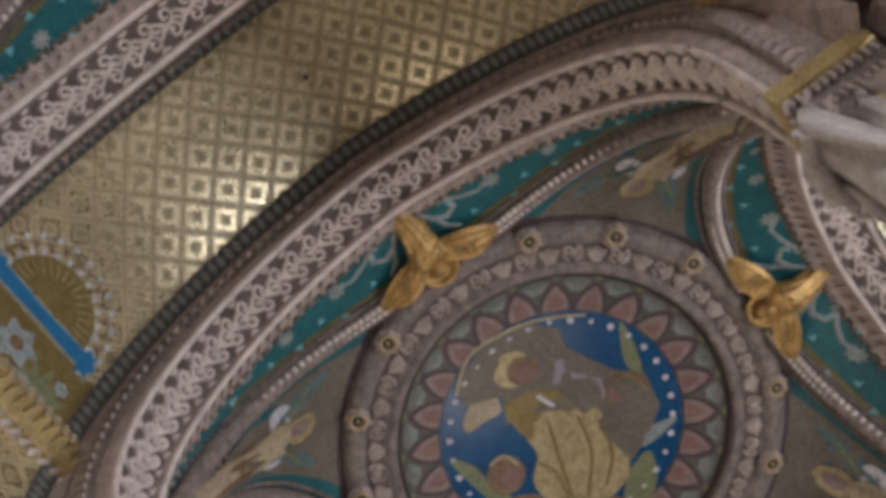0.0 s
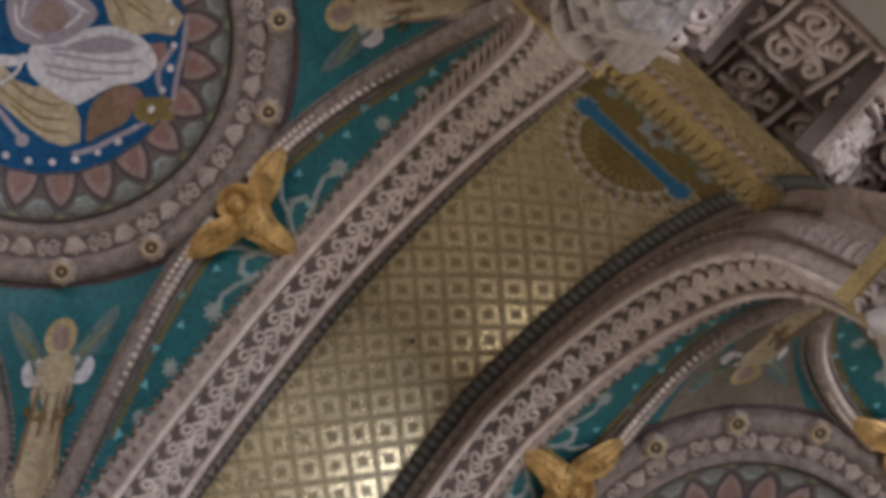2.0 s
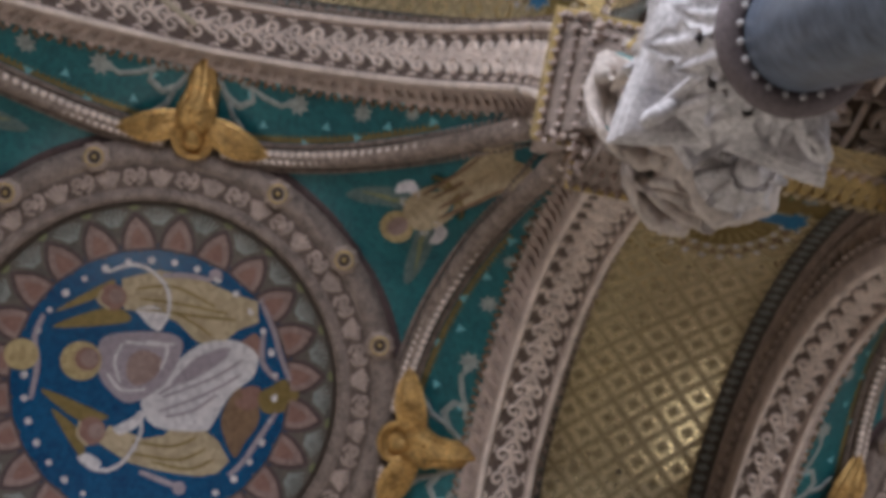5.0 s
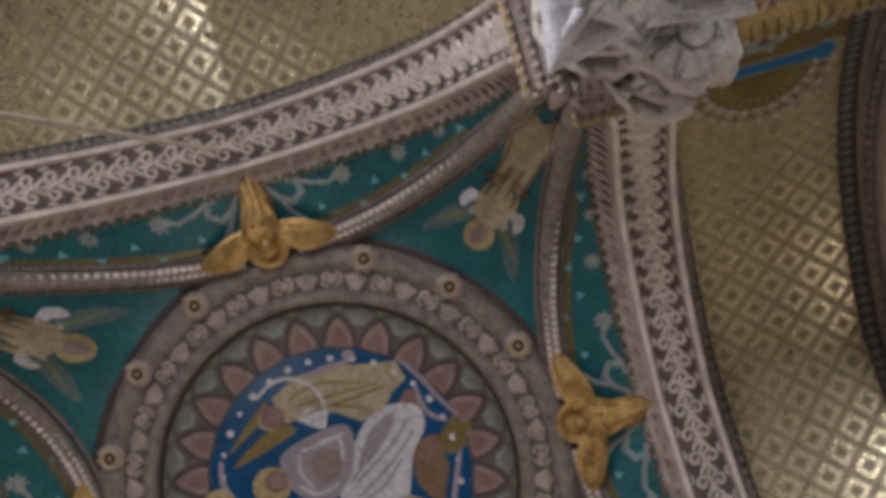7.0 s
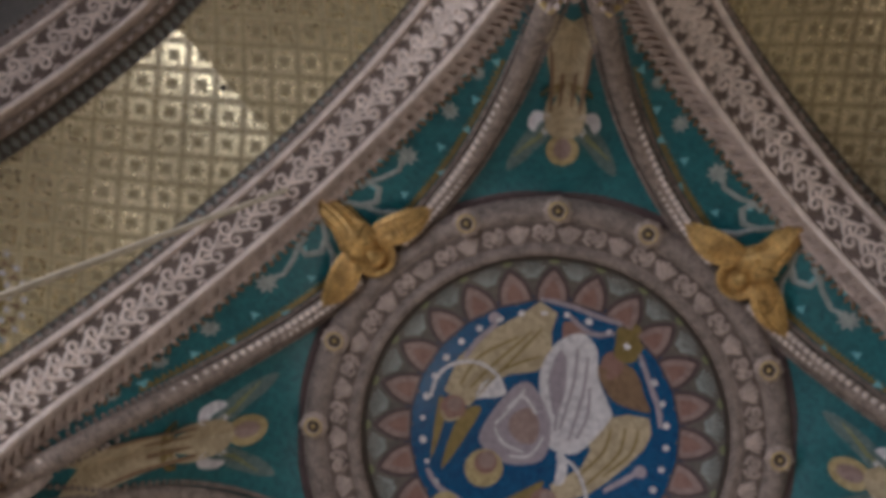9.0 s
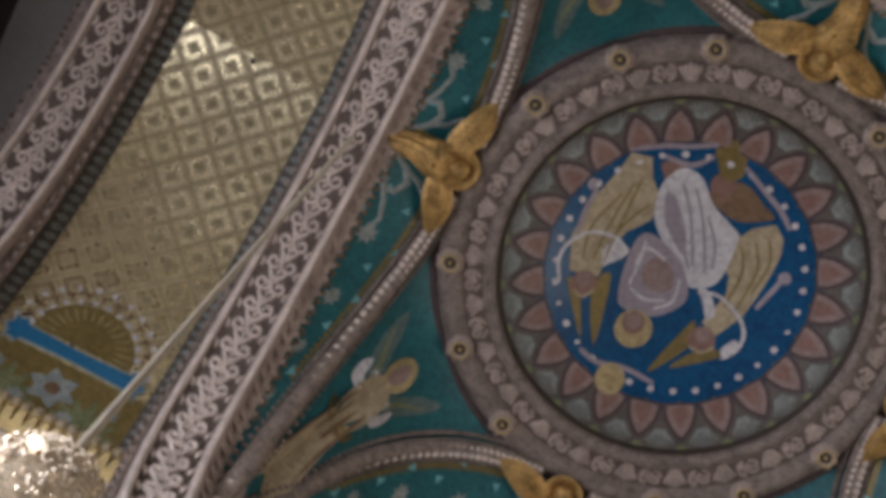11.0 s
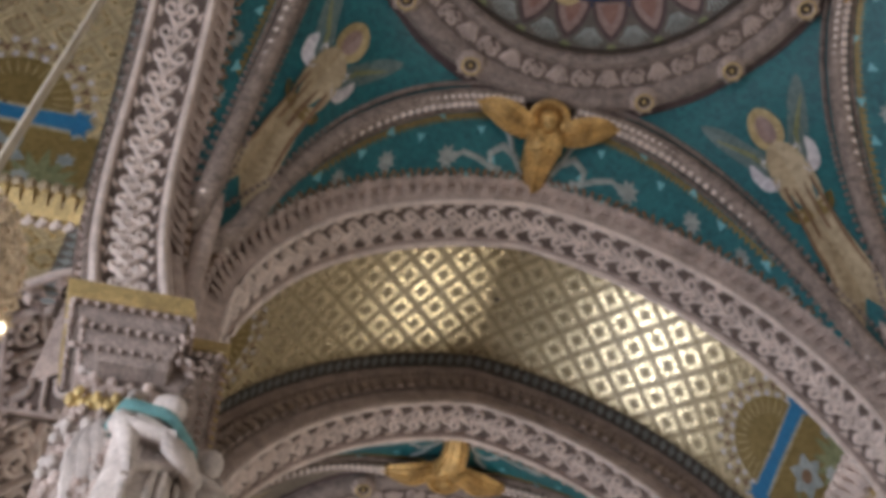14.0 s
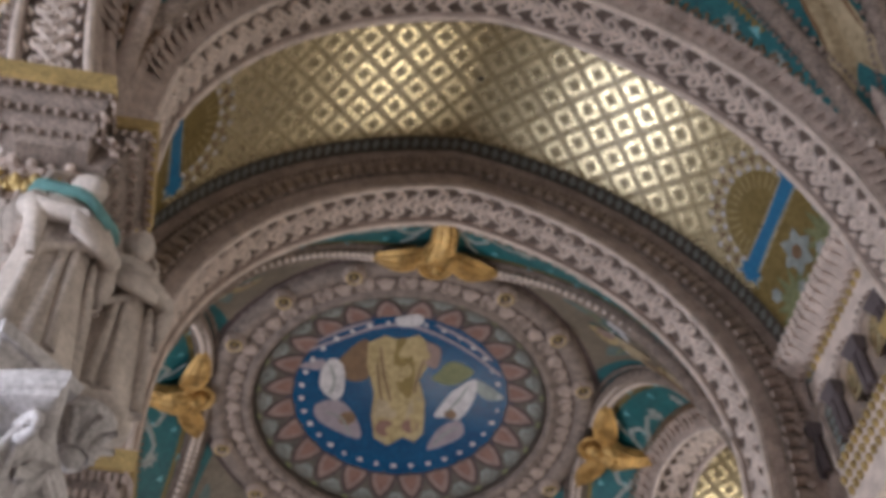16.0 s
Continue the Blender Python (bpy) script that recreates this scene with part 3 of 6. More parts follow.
def build_vault():
    g = Build()
    rows = []
    for i in range(160):
        a = 2 * math.pi * i / 160
        c, s = math.cos(a), math.sin(a)
        rb = (YB + 0.03) / max(abs(c), abs(s))
        row = []
        for j in range(19):
            r = R0 - 0.12 + (rb - R0 + 0.12) * j / 18
            row.append((r * c, r * s, vault_z(r * c, r * s)))
        rows.append(row)
    g.grid(rows, True, False)
    ob = thing("sail_vault", g, TEAL, "teal mosaic sail vault over a square bay", "vault", "sail vaults", "structure", True)
    flat = lambda x, y, h: (x, y, vault_z(x, y) - h)
    turn = lambda x, y, q: [(x, y), (-y, x), (-x, -y), (y, -x)][q]
    for q in range(4):
        # flowers and flecks of the four lunes
        g, f = Build(), Build()
        for sx in (1, -1):
            for x, y, r in ((0.402 * U, 1.296 * U, 0.24), (0.663 * U, 1.306 * U, 0.2), (0.85 * U, 1.33 * U, 0.15), (1.0 * U, 1.345 * U, 0.12)):
                pts = []
                for k in range(16):
                    rr = r * (0.9 if k % 2 else 0.5)
                    px, py = turn(sx * x + rr * math.cos(k * math.pi / 8), y + rr * math.sin(k * math.pi / 8), q)
                    pts.append(flat(px, py, 0.02))
                g.fan(pts)
            for x, y in ((0.27, 1.19), (0.53, 1.23), (0.56, 1.36), (0.3, 1.36), (0.77, 1.27), (0.8, 1.37), (0.93, 1.31), (1.06, 1.37), (0.45, 1.15), (0.66, 1.21), (0.2, 1.3)):
                pts = []
                for k in range(6):
                    rr = 0.1 if k % 2 else 0.045
                    px, py = turn(sx * x * U + rr * math.cos(k * math.pi / 3 + x * 9), y * U + rr * math.sin(k * math.pi / 3 + x * 9), q)
                    pts.append(flat(px, py, 0.02))
                f.fan(pts)
        part("flower_row", g, GREYG, ob, "pale star flowers", False, "stuff")
        part("fleck_row", f, BLUE_PALE, ob, "light turquoise flecks", False, "stuff")
        # leafy tendrils beside the gilded figure
        g = Build()
        for sx in (1, -1):
            pl = lambda u, v, h: flat(*turn(sx * u, v, q), h)
            ridge(g, [(0.25, 6.05), (0.45, 5.75), (0.72, 5.6), (0.95, 5.75), (0.9, 5.98), (0.7, 6.0)], 0.07, 0.03, pl)
            ridge(g, [(0.3, 6.1), (0.75, 6.05), (1.15, 5.85), (1.5, 5.75), (1.75, 5.9)], 0.05, 0.03, pl)
            ridge(g, [(0.5, 5.7), (0.62, 5.4), (0.85, 5.2)], 0.06, 0.03, pl)
        part("tendrils", g, GREYG, ob, "pale green curling tendrils", True, "stuff")
        # border along the arch
        g = Build()
        for i in range(-60, 61):
            x = i * 0.165
            if abs(x) < 4.9:
                p = turn(x, YB - 0.16, q)
                g.ball(flat(*p, 0.02), 0.05, 5, 3)
        part("bead_border", g, BROWNM, ob, "brown beaded border", False, "stuff")
        # robed painted figure in the spandrel, kept to plain shapes
        d = math.sqrt(0.5)
        fr = lambda u, v, h: flat(*turn((v * d - u * d), (v * d + u * d), q), h)
        shapes = (("robe", CREAM, 0.024, [(-0.3, 6.0), (-0.36, 6.4), (-0.27, 6.75), (-0.36, 7.2), (-0.42, 7.75), (-0.2, 7.82), (0.0, 7.76), (0.22, 7.84), (0.42, 7.75), (0.34, 7.2), (0.27, 6.75), (0.36, 6.4), (0.3, 6.0), (0, 5.85)]),
                  ("sash", OLIVE, 0.03, [(-0.41, 6.6), (0, 6.75), (0.41, 6.6), (0.4, 6.7), (0, 6.86), (-0.4, 6.7)]),
                  ("wing", TEALG, 0.016, [(-0.25, 6.2), (-0.6, 6.05), (-0.95, 5.55), (-1.02, 5.2), (-0.7, 5.4), (-0.42, 5.72), (-0.25, 5.9)]),
                  ("wing", TEALG, 0.016, [(0.25, 6.2), (0.6, 6.05), (0.95, 5.55), (1.02, 5.2), (0.7, 5.4), (0.42, 5.72), (0.25, 5.9)]),
                  ("sleeve", WHITEM, 0.03, [(-0.55, 6.35), (-0.65, 6.1), (-0.42, 5.9), (-0.2, 6.1), (-0.3, 6.3)]),
                  ("sleeve", WHITEM, 0.03, [(0.55, 6.35), (0.65, 6.1), (0.42, 5.9), (0.2, 6.1), (0.3, 6.3)]),
                  ("halo", YELLOW, 0.02, [(0.3 * math.cos(t), 5.66 + 0.3 * math.sin(t)) for t in np.linspace(0, 6.283, 15)[:-1]]),
                  ("head", PINK, 0.032, [(0.16 * math.cos(t), 5.68 + 0.2 * math.sin(t)) for t in np.linspace(0, 6.283, 13)[:-1]]))
        for u0, u1 in ((-0.26, -0.34), (-0.1, -0.14), (0.08, 0.12), (0.24, 0.32)):
            g = Build()
            ridge(g, [(u0, 6.35), ((u0 + u1) / 2 + 0.03, 7.0), (u1, 7.75)], 0.035, 0.008, lambda u, v, h: fr(u, v, 0.031 + h))
            part("painted_fold", g, BROWNM, ob, "brown fold line")
        for sx in (1, -1):
            g = Build()
            for k in range(3):
                ridge(g, [(sx * (0.3 + 0.05 * k), 6.05 - 0.08 * k), (sx * (0.6 + 0.06 * k), 5.78 - 0.06 * k), (sx * (0.92 - 0.06 * k), 5.46 + 0.02 * k)], 0.03, 0.008, lambda u, v, h: fr(u, v, 0.02 + h))
            part("painted_feathers", g, LEAFM, ob, "green feather lines")
        for nm, m, h, poly in shapes:
            poly = rounded_outline(poly)
            g = Build()
            cu, cv = sum(p[0] for p in poly) / len(poly), sum(p[1] for p in poly) / len(poly)
            base = len(g.v)
            g.v.append(fr(cu, cv, h))
            ring = [fr(u, v, h) for u, v in poly]
            g.v.extend(ring)
            g.f.extend((0, 1 + i, 1 + (i + 1) % len(ring)) for i in range(len(ring)))
            part("painted_" + nm, g, m, ob, "mosaic figure reduced to plain shapes")
    # ribs from the ring to the corners
    for q in range(4):
        for sx in (1, -1):
            p0, p1, p2 = (0.5, R0 + 0.05), (0.62 * U, R0 + 0.1), (5.75, 6.05)
            path = []
            for i in range(25):
                t = i / 24
                x = (1 - t) ** 2 * p0[0] + 2 * t * (1 - t) * p1[0] + t * t * p2[0]
                y = (1 - t) ** 2 * p0[1] + 2 * t * (1 - t) * p1[1] + t * t * p2[1]
                path.append((x, y))
            g = Build()
            pts = []
            for x, y in path:
                px, py = turn(sx * x, y, q)
                pts.append(flat(px, py, 0.1))
            g.tube(pts, 0.19, 8)
            rb = part("vault_rib", g, RIBST, ob, "round stone rib with a studded edge", True)
            g, edge = Build(), Build()
            for i in range(72):
                t = (i + 0.5) / 72
                x = (1 - t) ** 2 * p0[0] + 2 * t * (1 - t) * p1[0] + t * t * p2[0]
                y = (1 - t) ** 2 * p0[1] + 2 * t * (1 - t) * p1[1] + t * t * p2[1]
                dx, dy = 2 * (1 - t) * (p1[0] - p0[0]) + 2 * t * (p2[0] - p1[0]), 2 * (1 - t) * (p1[1] - p0[1]) + 2 * t * (p2[1] - p1[1])
                k = math.hypot(dx, dy)
                for o in (0.23, -0.23):
                    px, py = turn(sx * (x - dy / k * o), y + dx / k * o, q)
                    edge.ball(flat(px, py, 0.05), 0.062, 5, 3)
                px, py = turn(sx * x, y, q)
                for o in (0.07, -0.07):
                    qx, qy = turn(sx * (x - dy / k * o), y + dx / k * o, q)
                    if (i + (o > 0)) % 2:
                        g.ball(flat(qx, qy, 0.262), (0.08, 0.08, 0.06), 5, 3)
            zz = Build()
            for i in range(46):
                t = (i + 0.5) / 60
                x = (1 - t) ** 2 * p0[0] + 2 * t * (1 - t) * p1[0] + t * t * p2[0]
                y = (1 - t) ** 2 * p0[1] + 2 * t * (1 - t) * p1[1] + t * t * p2[1]
                dx, dy = 2 * (1 - t) * (p1[0] - p0[0]) + 2 * t * (p2[0] - p1[0]), 2 * (1 - t) * (p1[1] - p0[1]) + 2 * t * (p2[1] - p1[1])
                k = math.hypot(dx, dy)
                dx, dy = dx / k, dy / k
                pts = []
                for al, o in ((-0.06, 0.3), (0.06, 0.3), (0.0, 0.44)):
                    px, py = turn(sx * (x + dx * al - dy * o), y + dy * al + dx * o, q)
                    pts.append(flat(px, py, 0.015))
                zz.fan(pts)
            part("zigzag", zz, OLIVE, rb, "olive gold zigzag mosaic border", False, "stuff")
            part("studs", g, STONE_L, rb, "small pale studs", False, "stuff")
            part("edge_beads", edge, RINGST, rb, "dark beads along both edges", False, "stuff")
    return ob


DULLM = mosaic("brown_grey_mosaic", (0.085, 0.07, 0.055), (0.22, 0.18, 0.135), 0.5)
BLUE_PALE = mosaic("turquoise_mosaic", (0.10, 0.36, 0.42), (0.22, 0.52, 0.56), 0.45)
vault = build_vault()
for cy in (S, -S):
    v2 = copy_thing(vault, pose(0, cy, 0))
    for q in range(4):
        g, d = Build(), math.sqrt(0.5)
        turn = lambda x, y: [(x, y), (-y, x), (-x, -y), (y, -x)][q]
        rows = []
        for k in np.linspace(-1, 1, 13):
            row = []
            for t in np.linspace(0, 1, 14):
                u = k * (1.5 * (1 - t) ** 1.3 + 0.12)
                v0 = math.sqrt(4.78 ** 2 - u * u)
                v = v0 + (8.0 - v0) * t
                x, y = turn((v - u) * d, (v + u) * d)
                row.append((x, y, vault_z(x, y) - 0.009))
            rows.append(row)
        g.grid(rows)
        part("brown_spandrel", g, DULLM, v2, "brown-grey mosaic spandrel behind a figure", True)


# ---------------------------------------------------------------- ring mouldings with bosses
def build_ring():
    g = Build()
    k = R / 4.5
    prof = [(3.62, 0.3), (3.6, 0.0), (3.66, -0.1), (3.76, -0.12), (3.82, -0.05), (3.86, -0.04), (4.27, -0.07), (4.31, -0.15), (4.42, -0.22), (4.58, -0.22), (4.7, -0.14), (4.76, 0.0), (4.78, 0.25)]
    g.lathe([(r * k, ZR + z) for r, z in prof], 96)
    ob = thing("ring_moulding", g, RINGST, "round stone ring with carved foliage and bosses", "ring moulding", "vault rings", "structure", True)
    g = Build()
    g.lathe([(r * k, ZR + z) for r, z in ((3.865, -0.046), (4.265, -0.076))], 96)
    part("frieze_ground", g, RECESS, ob, "ground of the foliage frieze, darkened for shade")
    # dark annulus put in as the shadow between ring and vault
    g = Build()
    g.lathe([(r * k, ZR + z) for r, z in ((4.74, -0.01), (4.84, -0.05), (4.93, -0.04), (4.95, 0.1))], 96)
    part("outer_fillet", g, PLUM, ob, "dark band for the shadow line round the ring", True)
    g = Build()
    for i in range(52):
        a = 2 * math.pi * i / 52
        pl = lambda u, v, h: ((4.065 + v) * k * math.cos(a + u / 4.065), (4.065 + v) * k * math.sin(a + u / 4.065), ZR - 0.06 - h)
        if i % 2:
            for q in range(-2, 3):
                ridge(g, [(0.03 * q, -0.15), (0.075 * q, 0.0), (0.1 * q, 0.16 - 0.035 * abs(q))], 0.05, 0.06, pl)
            ridge(g, [(-0.12, -0.15), (0.0, -0.17), (0.12, -0.15)], 0.035, 0.05, pl)
        else:
            for su in (1, -1):
                ridge(g, spiral(0.1 * su, 0.03, 0.02, 0.12, 0.5, su * 1.2, 9), 0.045, 0.05, pl)
                ridge(g, [(0.05 * su, -0.16), (0.14 * su, -0.12), (0.22 * su, -0.04)], 0.035, 0.05, pl)
            g.ball(pl(0, -0.06, 0.02), 0.06, 6, 4)
    part("foliage_frieze", g, STONE, ob, "carved foliage", True, "stuff")
    # bosses
    bg = Build()
    bg.tube([(0.17 * math.cos(t), 0.16 * math.sin(t), -0.12) for t in np.linspace(0, 2 * math.pi, 17)[:-1]], 0.05, 6, True)
    for j in range(8):
        t = 2 * math.pi * j / 8
        bg.ball((0.225 * math.cos(t), 0.225 * math.sin(t), -0.06), (0.07, 0.07, 0.05), 6, 4)
    bg.lathe([(0.27, 0.0), (0.24, -0.08), (0.1, -0.1), (0.02, -0.1)], 12)
    bm_ = bg.mesh("boss", True)
    bm_.materials.append(STONE)
    eye = Build()
    eye.ball((0, 0, -0.12), (0.045, 0.045, 0.06), 8, 6)
    eye.tube([(0.165 * math.cos(t), 0.165 * math.sin(t), -0.165) for t in np.linspace(0, 2 * math.pi, 17)[:-1]], 0.022, 5, True)
    em = eye.mesh("boss_eye", True)
    em.materials.append(GOLDSTONE)
    dk = Build()
    dk.lathe([(0.155, -0.112), (0.0, -0.13)], 12)
    dm = dk.mesh("boss_well", False)
    dm.materials.append(DARK)
    for i in range(16):
        if i % 4:
            a = math.pi + i * math.pi / 8
            b = part("boss", bm_, STONE_L, ob, "round boss with small petals and a gilded heart")
            b.matrix_local = pose(R * math.cos(a), R * math.sin(a), ZR - 0.2) @ Matrix.Scale(1.0, 4)
            part("boss_eye", em, GOLDSTONE, b, "gilded heart")
            part("boss_well", dm, DARK, b, "dark well")
    return ob


ring = build_ring()
for cy in (S, -S):
    copy_thing(ring, pose(0, cy, 0))


# ---------------------------------------------------------------- medallions
def dome_z(x, y):
    return ZR + 0.12 + 0.75 * (1 - min(1.0, math.hypot(x, y) / (0.8 * R)) ** 2)


def rounded(poly, n=4):
    """A closed outline made smooth through its points."""
    if len(poly) > 11:
        return poly
    out, k = [], len(poly)
    for i in range(k):
        a, b, c, d = (Vector(poly[(i + q) % k]) for q in (-1, 0, 1, 2))
        for j in range(n):
            t = j / n
            out.append(tuple(0.5 * (2 * b + (c - a) * t + (2 * a - 5 * b + 4 * c - d) * t * t + (3 * b - a - 3 * c + d) * t ** 3)))
    return out


def disc_piece(name, poly, lift, material, parent, label=""):
    poly = rounded(poly)
    g = Build()
    cx, cy = sum(p[0] for p in poly) / len(poly), sum(p[1] for p in poly) / len(poly)
    g.v.append((cx, cy, dome_z(cx, cy) - lift))
    for f in (0.5, 1.0):
        g.v.extend((cx + (x - cx) * f, cy + (y - cy) * f, dome_z(cx + (x - cx) * f, cy + (y - cy) * f) - lift) for x, y in poly)
    n = len(poly)
    for i in range(n):
        j = (i + 1) % n
        g.f.append((0, 1 + i, 1 + j))
        g.f.append((1 + i, 1 + n + i, 1 + n + j, 1 + j))
    return part(name, g, material, parent, label)


def oval(cx, cy, a, b, turn=0.0, n=16):
    c, s = math.cos(turn), math.sin(turn)
    return [(cx + a * math.cos(t) * c - b * math.sin(t) * s, cy + a * math.cos(t) * s + b * math.sin(t) * c) for t in (2 * math.pi * i / n for i in range(n))]


def build_medallion():
    g = Build()
    rows = []
    for i in range(13):
        r = 0.81 * R * (i + 0.001) / 12
        rows.append([(r * math.cos(t), r * math.sin(t), dome_z(r * math.cos(t), r * math.sin(t))) for t in (2 * math.pi * j / 72 for j in range(72))])
    g.grid(rows, False, True)
    ob = thing("medallion", g, DARKM, "round mosaic medallion with a blue field and pink petals", "medallion", "medallions", "structure", True)
    # scalloped blue field
    g = Build()
    n = 144
    rows = []
    for i in range(8):
        row = []
        for j in range(n):
            t = 2 * math.pi * j / n
            r = (0.578 + 0.042 * abs(math.sin(12 * t))) * R * (i + 0.002) / 7
            row.append((r * math.cos(t), r * math.sin(t), dome_z(r * math.cos(t), r * math.sin(t)) - 0.015))
        rows.append(row)
    g.grid(rows, False, True)
    part("blue_field", g, BLUE, ob, "deep blue scalloped field", True)
    # petals and fans
    for j in range(24):
        a = 2 * math.pi * j / 24
        pol = lambda r, t: (r * R * math.cos(a + t), r * R * math.sin(a + t))
        def ogive(r0, r1, w):
            rs = np.linspace(0, 1, 8)
            return [(r0 + (r1 - r0) * q, -w * (1 - q * q)) for q in rs] + [(r0 + (r1 - r0) * q, w * (1 - q * q)) for q in rs[::-1][1:]]
        p = disc_piece("petal_rim", [pol(*q) for q in ogive(0.592, 0.756, 0.13)], 0.02, PLUM, ob, "dark plum outline of a petal")
        disc_piece("petal", [pol(*q) for q in ogive(0.6, 0.733, 0.1)], 0.028, PINK, p, "pink pointed petal")
        disc_piece("petal_heart", [pol(*q) for q in ogive(0.606, 0.69, 0.058)], 0.036, ROSE, p, "dark rose heart of a petal")
        a += math.pi / 24
        fan = [(0.685, 0.0), (0.73, -0.07), (0.752, -0.085), (0.757, -0.05), (0.775, -0.035), (0.768, -0.012), (0.782, 0.0), (0.768, 0.012), (0.775, 0.035), (0.757, 0.05), (0.752, 0.085), (0.73, 0.07)]
        fl = disc_piece("fan_leaf", [pol(*q) for q in fan], 0.024, DARKM, ob, "dark grey-green fan leaf")
        g = Build()
        for k in range(-3, 4):
            ridge(g, [(0.7, 0.008 * k), (0.735, 0.019 * k), (0.776 - 0.0022 * k * k, 0.027 * k)], 0.005, 0.006, lambda u, v, h: (*pol(u, v), dome_z(*pol(u, v)) - 0.026 - h))
        part("fan_rib", g, GREYG, fl, "pale ribs of the fan leaf")
        disc_piece("tip_leaf", [pol(*q) for q in [(0.762, -0.131), (0.776, -0.16), (0.79, -0.131), (0.776, -0.102)]], 0.024, LEAFM, ob, "green leaf over a petal tip")
    g = Build()
    g.tube([(0.795 * R * math.cos(t), 0.795 * R * math.sin(t), dome_z(0.795 * R, 0) - 0.02) for t in np.linspace(0, 2 * math.pi, 97)[:-1]], 0.06, 6, True)
    part("dark_rim", g, DARK, ob, "dark rim moulding", True)
    g = Build()
    for j in range(34):
        t = 2 * math.pi * j / 34
        c = (0.545 * R * math.cos(t), 0.535 * R * math.sin(t))
        g.fan([(c[0] + (0.05 + 0.028 * abs(math.sin(j * 1.7))) * math.cos(k), c[1] + (0.05 + 0.028 * abs(math.sin(j * 1.7))) * math.sin(k), dome_z(*c) - 0.035) for k in np.linspace(0, 2 * math.pi, 9)[:-1]])
    part("dot_ring", g, WHITEM, ob, "ring of white dots", False, "stuff")
    return ob


def fold_line(ob, pts, width, material, lift):
    """A drawn line of mosaic cubes along points."""
    g = Build()
    k = len(pts)
    fine = []
    for i in range(k - 1):
        a, b, c, d = (Vector(pts[max(0, min(k - 1, i + q))]) for q in (-1, 0, 1, 2))
        fine += [0.5 * (2 * b + (c - a) * t + (2 * a - 5 * b + 4 * c - d) * t * t + (3 * b - a - 3 * c + d) * t ** 3) for t in (0, 0.25, 0.5, 0.75)]
    fine.append(Vector(pts[-1]))
    ridge(g, [tuple(p) for p in fine], width * 0.6, 0.006, lambda x, y, h: (x, y, dome_z(x, y) - lift - h))
    return part("fold_line", g, material, ob, "drawn mosaic line")


GREYL = mosaic("lilac_grey_mosaic", (0.20, 0.17, 0.20), (0.40, 0.34, 0.38), 0.5)


